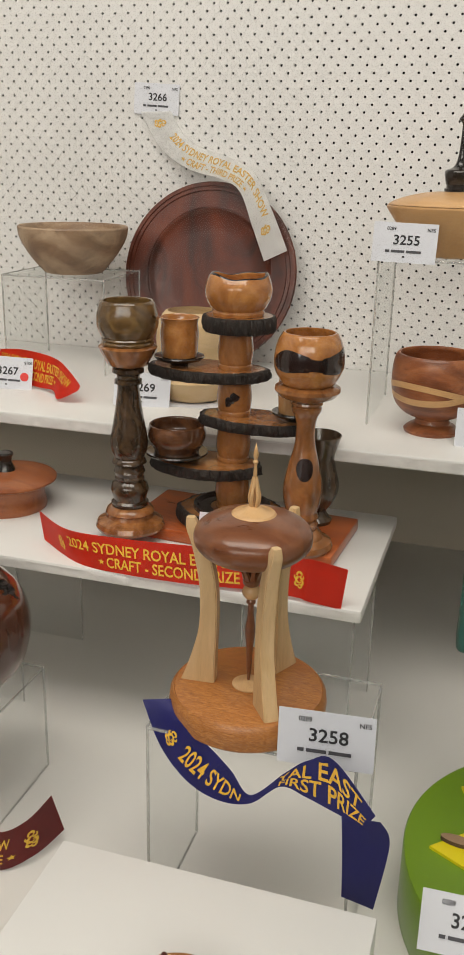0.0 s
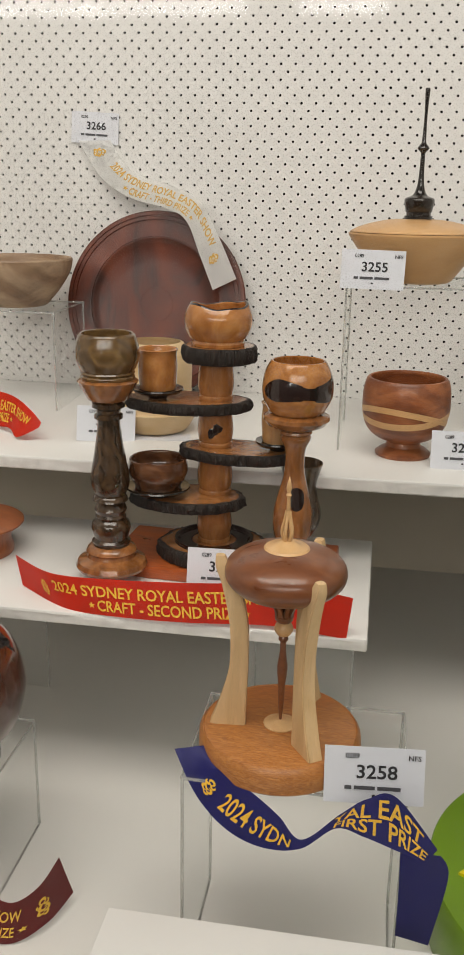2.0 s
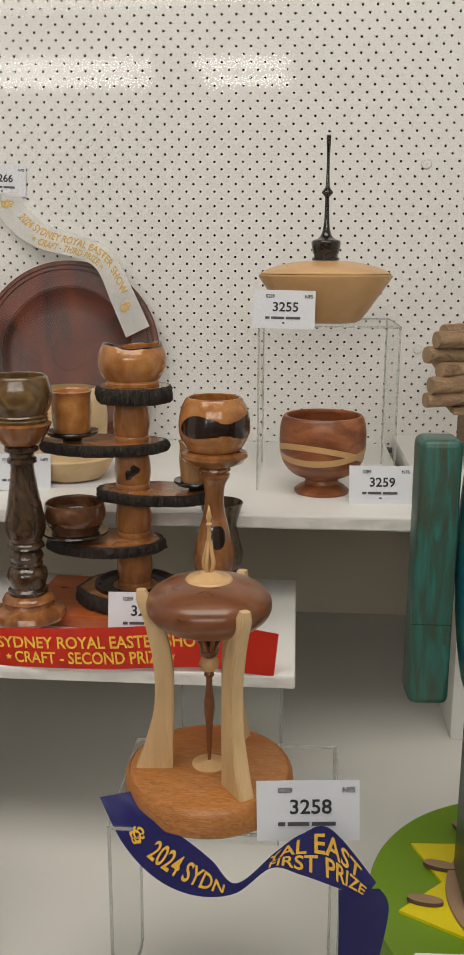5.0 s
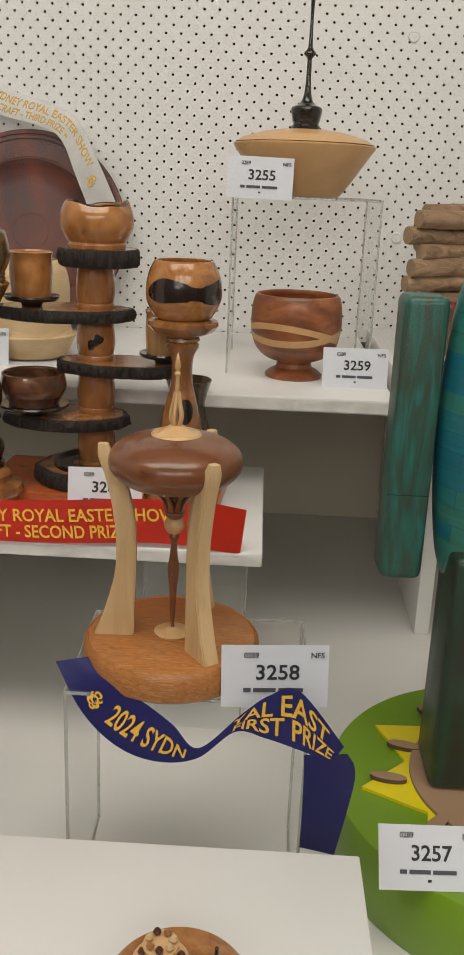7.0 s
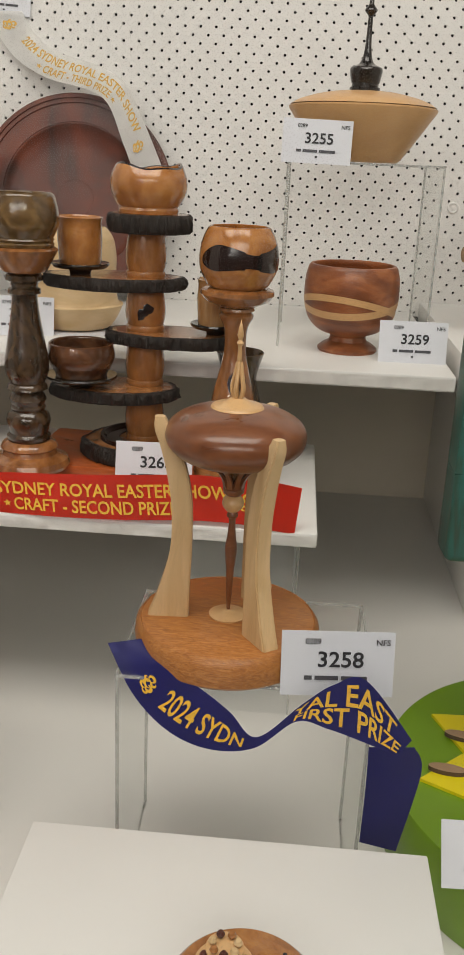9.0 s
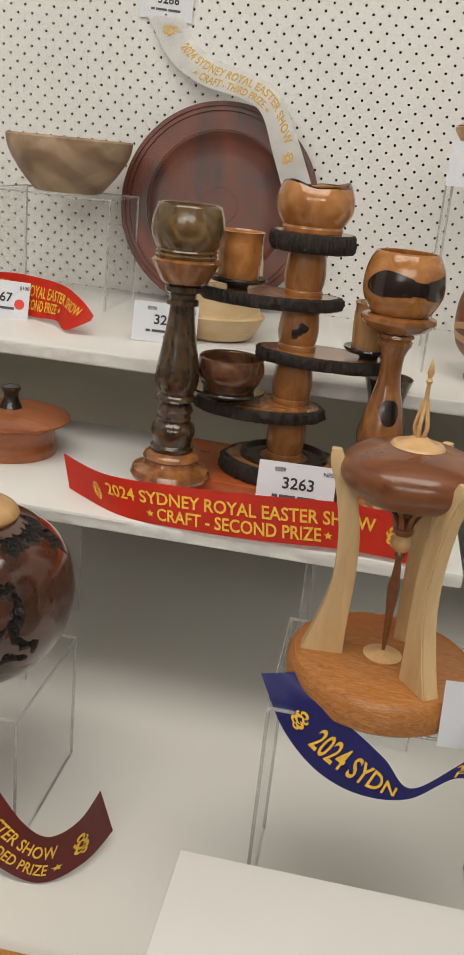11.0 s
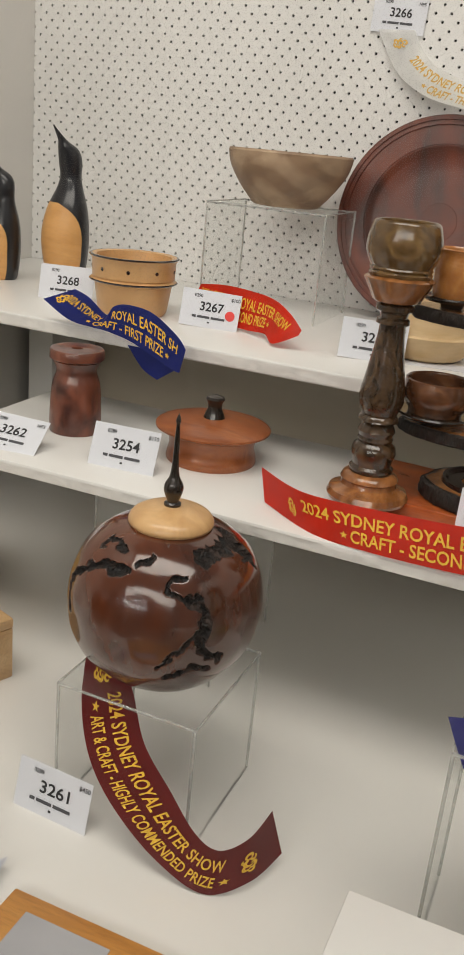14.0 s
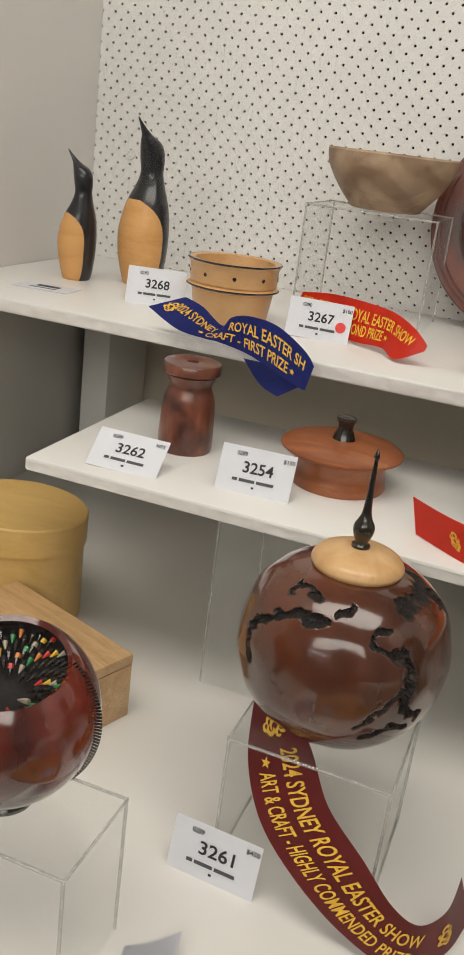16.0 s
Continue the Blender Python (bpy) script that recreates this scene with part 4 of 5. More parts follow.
def goblet_stand():
    ob = thing("goblet_stand", pose(-0.008, 1.060, TIER), "turned goblet stand with a two-tone glossy bowl on top", "stand")
    part("foot", lathe([(0, 0), (0.042, 0), (0.0435, 0.004), (0.041, 0.010), (0.03, 0.015), (0.028, 0.021), (0.022, 0.027), (0, 0.028)], 56), BASEWOOD, ob)
    stem = [(0, 0.027), (0.021, 0.028), (0.0225, 0.034), (0.019, 0.038), (0.0225, 0.043), (0.021, 0.048)] + curve([(0.0205, 0.05), (0.0245, 0.066), (0.0255, 0.088), (0.019, 0.118), (0.0130, 0.145), (0.013, 0.172), (0.019, 0.186)], 5)
    stem += [(0.0195, 0.19), (0.0175, 0.192), (0.0205, 0.195), (0.0195, 0.198), (0, 0.1985)]
    part("stem", lathe(stem, 48), BASEWOOD, ob)
    rs, zs = [q[0] for q in stem[6:-5]], [q[1] for q in stem[6:-5]]
    bm = bmesh.new()
    rows = []
    for i in range(5):
        row = []
        for k in range(24):
            q = 2 * math.pi * k / 24
            rho = i / 4 * (1 + 0.07 * math.sin(3 * q))
            a, z = radians(-74) + 0.56 * rho * math.cos(q), 0.1135 + 0.0145 * rho * math.sin(q)
            r = np.interp(z, zs, rs) + 0.0004
            row.append(bm.verts.new((r * math.cos(a), r * math.sin(a), z)))
        rows.append(row)
    for a, b in zip(rows, rows[1:]):
        for k in range(24):
            bm.faces.new((a[k], a[(k + 1) % 24], b[(k + 1) % 24], b[k]))
    bmesh.ops.remove_doubles(bm, verts=bm.verts, dist=1e-6)
    part("dark_knot", bm, HEART, ob, "dark knot in the stem")
    part("saucer", lathe([(0, 0.198), (0.02, 0.1985), (0.036, 0.2055), (0.0415, 0.2125), (0.041, 0.217), (0.036, 0.2195), (0, 0.22)], 56), BASEWOOD, ob)
    body = [(0, 0.2195), (0.031, 0.22)] + curve([(0.035, 0.2235), (0.0425, 0.239), (0.0435, 0.256), (0.040, 0.273), (0.0345, 0.284)], 6)
    prof = body + curve([(0.0325, 0.2855), (0.0305, 0.283), (0.037, 0.262), (0.036, 0.242), (0.02, 0.23), (0, 0.229)], 4)
    bm = lathe(prof, 110)
    part("bowl", bm, GOLDWOOD, ob, "glossy honey-coloured bowl")
    outer = curve([(0.035, 0.2235), (0.0425, 0.239), (0.0435, 0.256), (0.040, 0.273), (0.0345, 0.284)], 10)
    rs, zs = [q[0] for q in outer], [q[1] for q in outer]
    bm = bmesh.new()
    rows = []
    for k in range(81):
        u = k / 80
        a = radians(-150 + 160 * u)
        half = 0.0115 * min(1, math.sqrt(max(0.0, 1 - (1 - u / 0.25) ** 2)) if u < 0.25 else 1) * (1 + 0.22 * math.sin(9 * u) - 0.15 * (0.45 < u < 0.6))
        zc = 0.251 + 0.0025 * math.sin(7 * u) + 0.004 * u
        rows.append([bm.verts.new(((np.interp(z, zs, rs) + 0.0005) * math.cos(a), (np.interp(z, zs, rs) + 0.0005) * math.sin(a), z)) for z in np.linspace(zc - half, zc + half, 9)])
    for a, b in zip(rows, rows[1:]):
        for s in range(8):
            bm.faces.new((a[s], b[s], b[s + 1], a[s + 1]))
    bmesh.ops.remove_doubles(bm, verts=bm.verts, dist=1e-5)
    part("heartwood_patch", bm, HEART, ob, "dark heartwood patch with a ragged edge")


goblet_stand()


def small_vase():
    ob = thing("turned_vase", pose(-0.007, 1.155, TIER), "small dark glossy turned vase with a flared rim", "vase")
    prof = [(0, 0), (0.022, 0), (0.023, 0.005), (0.016, 0.012)] + curve([(0.014, 0.018), (0.026, 0.036), (0.030, 0.056), (0.024, 0.082), (0.022, 0.1), (0.030, 0.128)], 5) + curve([(0.0285, 0.129), (0.020, 0.1), (0.022, 0.08), (0.026, 0.056), (0, 0.03)], 4)
    part("body", lathe(prof, 48), GREYWOOD, ob)


small_vase()

# ---- case floor ----


def burl_vessel():
    riser(pose(-0.372, 0.799, BASE), 0.152, 0.162, 0.150, "low clear acrylic riser carrying the burl vessel")
    ob = thing("burl_vessel", pose(-0.375, 0.797, BASE + 0.1505) @ Matrix.Diagonal((0.98, 0.98, 0.955, 1)), "glossy dark red burl vessel with charred hollows and pale lid", "vessel")
    prof = curve([(0.040, 0.0), (0.062, 0.010), (0.088, 0.040), (0.0985, 0.078), (0.0965, 0.108), (0.085, 0.138), (0.062, 0.160), (0.034, 0.170)], 12)
    lines = [(0.0042, [(-2.47, 0.112), (-2.28, 0.126), (-2.12, 0.138), (-1.98, 0.144), (-1.85, 0.146), (-1.61, 0.146)]), (0.0062, [(-1.86, 0.144), (-1.70, 0.143)]),
             (0.0036, [(-2.18, 0.154), (-2.23, 0.160), (-1.99, 0.162), (-1.79, 0.158), (-1.95, 0.156)]), (0.0038, [(-1.53, 0.152), (-1.42, 0.156), (-1.38, 0.158)]),
             (0.0085, [(0.34, 0.165), (0.16, 0.160), (0.20, 0.142)]), (0.0095, [(-0.62, 0.158), (-0.2, 0.160), (0.16, 0.160)]),
             (0.0028, [(-0.92, 0.146), (-1.09, 0.144), (-1.10, 0.136), (-0.94, 0.130), (-0.79, 0.126)]), (0.0055, [(-0.84, 0.128), (-0.72, 0.120), (-0.74, 0.102)]),
             (0.0022, [(-1.15, 0.058), (-1.04, 0.074), (-0.88, 0.090), (-0.76, 0.100)]), (0.0058, [(-0.76, 0.098), (-0.74, 0.078), (-0.54, 0.065)]), (0.0040, [(-1.09, 0.044), (-0.82, 0.058), (-0.64, 0.055)]),
             (0.0050, [(-2.46, 0.104), (-2.36, 0.088)])]
    heights, radii = [q[1] for q in prof], [q[0] for q in prof]
    arc = [0.0]
    for p, q in zip(prof, prof[1:]):
        arc.append(arc[-1] + math.hypot(q[0] - p[0], q[1] - p[1]))
    cracks = []
    for w, pts in lines:
        for (a0, z0), (a1, z1) in zip(pts, pts[1:]):
            cracks.append((a0, np.interp(z0, heights, arc), a1, np.interp(z1, heights, arc), w * 1.35))

    def depth(a, s, r):
        """How deep the charred hollows go at this turn and distance up the side: ragged cracks along short lines."""
        wa = 0.006 * noise.noise((a * 7, s * 70, 1.0)) + 0.0018 * noise.noise((a * 22, s * 220, 4.0))
        ws = 0.006 * noise.noise((a * 7, s * 70, 7.0)) + 0.0018 * noise.noise((a * 22, s * 220, 9.0))
        d = 0.0
        for a0, s0, a1, s1, w in cracks:
            if abs(a - a0) > 0.7 and abs(a - a1) > 0.7:
                continue
            px, ps = (a - a0) * r + wa, s - s0 + ws
            qx, qs = (a1 - a0) * r, s1 - s0
            u = max(0.0, min(1.0, (px * qx + ps * qs) / (qx * qx + qs * qs + 1e-9)))
            d = max(d, (w * (0.72 + 0.55 * noise.noise((a * 11, s * 110, 2.0))) - math.hypot(px - u * qx, ps - u * qs)) / 0.0030)
        return max(0.0, min(1.0, d))

    bm = bmesh.new()
    n, m = 640, 250
    rings, deep = [], []
    for s in np.linspace(0, arc[-1], m):
        r, z = float(np.interp(s, arc, radii)), float(np.interp(s, arc, heights))
        ring, row = [], []
        for k in range(n):
            a = 2 * math.pi * k / n - math.pi
            d = depth(a, s, r)
            swell = 0.020 * noise.noise((math.cos(a) * 1.5, math.sin(a) * 1.5, z * 14)) + 0.010 * noise.noise((math.cos(a) * 4, math.sin(a) * 4, z * 40 + 3))
            rr = r * (1 + swell * min(1.0, (0.17 - z) / 0.03)) - d * (0.006 + 0.003 * noise.noise((a * 50, s * 500, 0)))
            ring.append(bm.verts.new((rr * math.cos(a), rr * math.sin(a), z)))
            row.append(d)
        rings.append(ring)
        deep.append(row)
    for i in range(m - 1):
        for k in range(n):
            kk = (k + 1) % n
            f = bm.faces.new((rings[i][k], rings[i][kk], rings[i + 1][kk], rings[i + 1][k]))
            f.material_index = 1 if deep[i][k] + deep[i][kk] + deep[i + 1][kk] + deep[i + 1][k] > 0.3 else 0
    bm.faces.new(rings[0][::-1])
    bm.faces.new(rings[-1])
    part("body", bm, [BURL, CHAR], ob, "", 60)
    lid = part("lid", lathe([(0, 0.164), (0.036, 0.164)] + curve([(0.040, 0.1665), (0.0425, 0.172), (0.037, 0.180), (0.02, 0.1865), (0, 0.188)], 5), 56), BOXWOOD, ob, "pale domed lid")
    part("finial", lathe([(0, 0.187), (0.0085, 0.187), (0.0085, 0.190), (0.006, 0.192)] + curve([(0.006, 0.193), (0.0095, 0.203), (0.009, 0.210), (0.0048, 0.219), (0.0032, 0.235), (0.0024, 0.26), (0.0018, 0.272), (0.0026, 0.276), (0, 0.284)], 4), 28), BLACKWOOD, lid, "pointed dark finial")


burl_vessel()


def tripod_vessel():
    riser(pose(0.036, 0.745, BASE), 0.208, 0.155, 0.248, "clear acrylic riser carrying the tripod vessel")
    ob = thing("tripod_vessel", pose(0.017, 0.730, BASE + 0.2484) @ Matrix.Diagonal((0.985, 0.985, 0.93, 1)), "lidded vessel hung between three blond legs on a round base", "vessel")
    part("base_disc", lathe([(0, 0), (0.075, 0), (0.079, 0.004), (0.080, 0.015), (0.079, 0.025), (0.0755, 0.030), (0.0745, 0.0288), (0.0725, 0.030), (0, 0.030)], 96), OAK, ob, "thick round lacewood base")
    part("rosette", lathe([(0, 0.030), (0.016, 0.030), (0.0165, 0.0315), (0.0135, 0.0327), (0.0085, 0.0322), (0.004, 0.035), (0, 0.035)], 40), BOXWOOD, ob, "small pale turned rosette")
    spindle = [(0, 0.0365), (0.0014, 0.036), (0.0025, 0.0510)] + curve([(0.0034, 0.0760), (0.0052, 0.0960), (0.0036, 0.1090), (0.0028, 0.1240), (0.0048, 0.1280), (0.0035, 0.1320)], 4) + [(0, 0.1325)]
    part("spindle", lathe(spindle, 24), PODWOOD, ob, "slender pointed spindle")
    part("bead", lathe(curve([(0, 0.1310), (0.0055, 0.1330), (0.0092, 0.1400), (0.006, 0.1470), (0, 0.1480)], 4), 32), BOXWOOD, ob, "pale turned bead")
    bm = lathe([(0, 0.1470), (0.006, 0.1475), (0.0085, 0.1500), (0.009, 0.1540), (0.0065, 0.1570), (0, 0.1580)], 32)
    part("cup", bm, PODWOOD, ob)
    for k in range(9):
        a = 2 * math.pi * k / 9 + 0.2
        bm = bmesh.new()
        secs = [(0.0085, 0.1550, 0.0026), (0.0098, 0.1610, 0.0019), (0.0135, 0.1680, 0.0019), (0.020, 0.1745, 0.0023), (0.0275, 0.1790, 0.0035)]
        rows = []
        for r, z, w in secs:
            row = []
            for dw, dr in ((-1, 0), (1, 0), (1, -0.0035), (-1, -0.0035)):
                x, y = r + dr, dw * w
                row.append(bm.verts.new((x * math.cos(a) - y * math.sin(a), x * math.sin(a) + y * math.cos(a), z)))
            rows.append(row)
        for p, q in zip(rows, rows[1:]):
            for s in range(4):
                bm.faces.new((p[s], p[(s + 1) % 4], q[(s + 1) % 4], q[s]))
        bm.faces.new(rows[0])
        bm.faces.new(rows[-1][::-1])
        part("pierced_rib", bm, PODWOOD, ob)
    part("dark_core", lathe([(0, 0.1570), (0.004, 0.1580), (0.02, 0.1790), (0, 0.1795)], 28), HEART, ob)
    part("pod", lathe(curve([(0, 0.1775), (0.024, 0.1778), (0.043, 0.1830), (0.0545, 0.1930), (0.0572, 0.2030), (0.054, 0.2125), (0.044, 0.2200), (0.03, 0.2250), (0.018, 0.2272), (0, 0.2275)], 6), 96), PODWOOD, ob, "squashed round red-brown pod")
    lid = part("lid_collar", lathe([(0, 0.2255), (0.0195, 0.2255), (0.0215, 0.2270), (0.020, 0.2288), (0.014, 0.2295), (0.0085, 0.2330), (0.006, 0.2350), (0, 0.2355)], 48), BOXWOOD, ob, "pale yellow finial collar")
    part("finial_tip", lathe([(0, 0.2580), (0.0013, 0.2600), (0.0019, 0.2700), (0.0015, 0.2790), (0.0029, 0.2815), (0.0014, 0.2840), (0.0027, 0.2880), (0.0017, 0.2940), (0, 0.3010)], 20), BOXWOOD, lid)
    for k in range(5):
        a = math.pi / 2.5 * k + 0.5
        path = curve([(0.0024, 0.2330), (0.0046, 0.2400), (0.0048, 0.2460), (0.0028, 0.2560), (0.0010, 0.2660)], 5)
        bm = bmesh.new()
        rows = []
        for r, z in path:
            rows.append([bm.verts.new(((r + 0.0018 * math.cos(b)) * math.cos(a + (z - 0.2345) * 8) - 0.0018 * math.sin(b) * math.sin(a), (r + 0.0018 * math.cos(b)) * math.sin(a + (z - 0.2345) * 8) + 0.0018 * math.sin(b) * math.cos(a), z)) for b in [2 * math.pi * q / 8 for q in range(8)]])
        for p, q in zip(rows, rows[1:]):
            for s in range(8):
                bm.faces.new((p[s], p[(s + 1) % 8], q[(s + 1) % 8], q[s]))
        part("finial_strand", bm, BOXWOOD, lid)

    def leg(angle):
        """A curved blond leg: wide sawn foot, waisted, bending in to a rounded tip at the pod."""
        secs = curve([(0.0515, 0.0226, 0.0175, 0.0075), (0.0475, 0.045, 0.0135, 0.0073), (0.042, 0.085, 0.0092, 0.007), (0.042, 0.125, 0.0086, 0.0068), (0.0465, 0.155, 0.0084, 0.0065), (0.0525, 0.177, 0.0076, 0.006), (0.059, 0.193, 0.0064, 0.0055), (0.0615, 0.2035, 0.004, 0.004)], 6)
        bm = bmesh.new()
        rows = []
        for r, z, w, t in secs:
            z = 0.0301 + (z - 0.0226) * 1.03
            rows.append([bm.verts.new((r + dx * w, dy * t, z)) for dx, dy in ((-1, -1), (1, -1), (1, 1), (-1, 1))])
        for p, q in zip(rows, rows[1:]):
            for s in range(4):
                bm.faces.new((p[s], p[(s + 1) % 4], q[(s + 1) % 4], q[s]))
        bm.faces.new(rows[0][::-1])
        bm.faces.new(rows[-1])
        bmesh.ops.transform(bm, matrix=pose(0, 0, 0, 0, 0, angle), verts=bm.verts)
        bmesh.ops.bevel(bm, geom=[e for e in bm.edges if abs((e.verts[0].co - e.verts[1].co).normalized().z) > 0.5], offset=0.0012, segments=2, affect="EDGES")
        part("leg", bm, LEGWOOD, ob, "curved blond wooden leg")

    for ang in (184, -55, 64):
        leg(ang)


tripod_vessel()


def green_stand():
    ob = thing("round_stand", pose(0.376, 0.808, BASE) @ sized(0.985), "thick lime green painted round stand with a yellow flower", "stand")
    part("drum", lathe([(0, 0), (0.199, 0), (0.2, 0.002), (0.2, 0.079), (0.1985, 0.081), (0, 0.081)], 120), GREEN, ob)
    pts = []
    for k in range(9):
        a = 2 * math.pi * k / 9 + math.pi + 0.12
        pts.append((0.172 * math.cos(a), 0.172 * math.sin(a)))
        b = a + math.pi / 9
        pts.append((0.122 * math.cos(b), 0.122 * math.sin(b)))
    part("flower", outline_prism(bmesh.new(), pts, 0.081, 0.0845), YELLOW, ob, "yellow painted flower cut-out", 0)
    part("flower_centre", lathe([(0, 0.0845), (0.118, 0.0845), (0.118, 0.0885), (0, 0.0885)], 80), CORK, ob, "tan board disc")
    for k in range(12):
        a = 2 * math.pi * k / 12 + math.pi + 0.05 + (0.06 if k % 2 else 0)
        r = 0.128 if k % 2 else 0.142
        bm = outline_prism(bmesh.new(), [(0.019 * math.cos(q), 0.0068 * math.sin(q)) for q in [2 * math.pi * i / 24 for i in range(24)]], 0.0846, 0.0895, 1, 0)
        bmesh.ops.transform(bm, matrix=pose(r * math.cos(a), r * math.sin(a), 0, 0, 0, math.degrees(a) + (10 if k % 3 else -12)), verts=bm.verts)
        part("seed_tab", bm, [CORK, BROWNEDGE], ob, "small tan oval tab", 30)


green_stand()


def stained_figure():
    """A blocky carved figure in teal-stained timber, kept plain."""
    bm = bmesh.new()
    box(bm, (-0.0205, -0.022, 0.0), (0.0205, 0.022, 0.0868), 0.0075, pose(0.2265, 0.851, 1.0795, 0, 0, 3), 3)
    box(bm, (-0.0205, -0.022, 0.0), (0.0205, 0.022, 0.186), 0.0075, pose(0.2265, 0.851, 1.1665, 0, 0, 3), 3)
    for v in bm.verts:
        if abs(v.co.z - 1.1664) < 0.0085:
            v.co.z = 1.1661 if v.co.z < 1.1664 else 1.1667
            flat = Vector((v.co.x - 0.2265, v.co.y - 0.851))
            if max(abs(flat.x), abs(flat.y)) > 0.009:
                v.co.x, v.co.y = 0.2265 + math.copysign(min(0.0198, abs(flat.x) * 1.25), flat.x), 0.851 + math.copysign(min(0.0213, abs(flat.y) * 1.25), flat.y)
    for f in bm.faces:
        f.material_index = 0
    box(bm, (0.27, 0.79, 0.8688), (0.345, 0.865, 1.12), 0.009, pose(0, 0, 0), 3)
    box(bm, (0.40, 0.80, 0.8688), (0.475, 0.875, 1.12), 0.009, pose(0, 0, 0), 3)
    n0 = len(bm.faces)
    bm.faces.ensure_lookup_table()
    body = loft(curve([(0.385, 0.85, 1.06, 0.10, 0.06), (0.385, 0.85, 1.10, 0.122, 0.075), (0.385, 0.85, 1.20, 0.134, 0.08), (0.385, 0.85, 1.30, 0.133, 0.078), (0.385, 0.85, 1.375, 0.12, 0.065), (0.385, 0.85, 1.39, 0.08, 0.03)], 5), 48)
    tmp = bpy.data.meshes.new("tmp")
    body.to_mesh(tmp)
    body.free()
    bm.from_mesh(tmp)
    bpy.data.meshes.remove(tmp)
    bm.faces.ensure_lookup_table()
    for f in bm.faces[n0:]:
        f.material_index = 1
    for f in bm.faces[:n0]:
        if f.calc_center_median().x > 0.26:
            f.material_index = 2
    ob = new("carved_figure", finish(bm, [TEAL, BODYTEAL, LEGTEAL]))
    ob.matrix_world = pose(0.003, -0.008, -0.0016)
    tagged(ob, "blocky teal-stained wooden figure standing on the green stand", "figure")


stained_figure()


def miniature_table():
    ob = thing("miniature_table", pose(0.053, 0.425, 0.9603), "round dark wooden miniature table laid with tiny turned dishes", "miniature")
    part("tabletop", lathe([(0, 0.018), (0.040, 0.018), (0.043, 0.020), (0.043, 0.024), (0.041, 0.026), (0, 0.026)], 64), TAN, ob)
    part("pedestal", lathe([(0, 0), (0.024, 0), (0.024, 0.004), (0.008, 0.008), (0.007, 0.014), (0.014, 0.018), (0, 0.018)], 32), TAN, ob)
    part("plate", lathe([(0, 0.026), (0.016, 0.026), (0.0175, 0.0285), (0.015, 0.029), (0, 0.028)], 32, None, (-0.012, 0.012, 0)), BOXWOOD, ob)
    part("cake_stand", lathe([(0, 0.028), (0.007, 0.028), (0.003, 0.031), (0.003, 0.038), (0.011, 0.0395), (0.011, 0.041), (0, 0.041)], 28, None, (-0.012, 0.012, 0)), BOXWOOD, ob)
    rnd = random.Random(2)
    for k in range(14):
        a = 2 * math.pi * k / 7
        r, z = (0.0125, 0.030) if k < 7 else (0.0075, 0.0425)
        part("tiny_cake", lathe([(0, -0.0016), (0.0018, -0.001), (0.0026, 0.0006), (0.0016, 0.0024), (0, 0.0026)], 12, None, (-0.012 + r * math.cos(a + 0.2), 0.012 + r * math.sin(a + 0.2), z)), [JARRAH, HUON, TAN][k % 3], ob)
    part("tiny_bowl", lathe([(0, 0.026), (0.005, 0.026), (0.0085, 0.031), (0.0075, 0.031), (0, 0.028)], 24, None, (0.014, 0.014, 0)), TAN, ob)
    part("tiny_bottle", lathe([(0, 0.026), (0.0035, 0.026), (0.0035, 0.036), (0.0013, 0.040), (0.0013, 0.046), (0, 0.046)], 16, None, (0.022, 0.006, 0)), BLACKWOOD, ob)
    part("tiny_dish", lathe([(0, 0.026), (0.0075, 0.026), (0.009, 0.0275), (0, 0.0275)], 24, None, (0.012, -0.006, 0)), TAN, ob)


miniature_table()


def oval_box():
    ob = thing("oval_box", pose(-0.887, 1.042, BASE) @ Matrix.Diagonal((1.0, 0.82, 1, 1)), "oval bentwood box of pale yellow wood with a fitted lid", "box")
    part("body", lathe([(0, 0), (0.096, 0), (0.097, 0.002), (0.097, 0.112), (0, 0.112)], 96), SHAKER, ob)
    part("lid", lathe([(0.0975, 0.112), (0.1005, 0.112), (0.101, 0.150), (0.099, 0.1525), (0, 0.1525)], 96), SHAKER, ob)


oval_box()


def chest():
    ob = thing("wooden_box", pose(-0.750, 0.873, BASE, 0, 0, -20), "rectangular pale wooden box with dovetailed corners", "box")
    part("body", box(bmesh.new(), (-0.11, -0.06, 0.0), (0.11, 0.06, 0.070), 0.0015), CHEST, ob)
    part("lid", box(bmesh.new(), (-0.1105, -0.0605, 0.0705), (0.1105, 0.0605, 0.084), 0.002), CHEST, ob)
    for k in range(5):
        part("dovetail", box(bmesh.new(), (0.1098, -0.0598, 0.006 + k * 0.0135), (0.1108, -0.047, 0.012 + k * 0.0135), 0.0003), BROWNEDGE, ob)


chest()


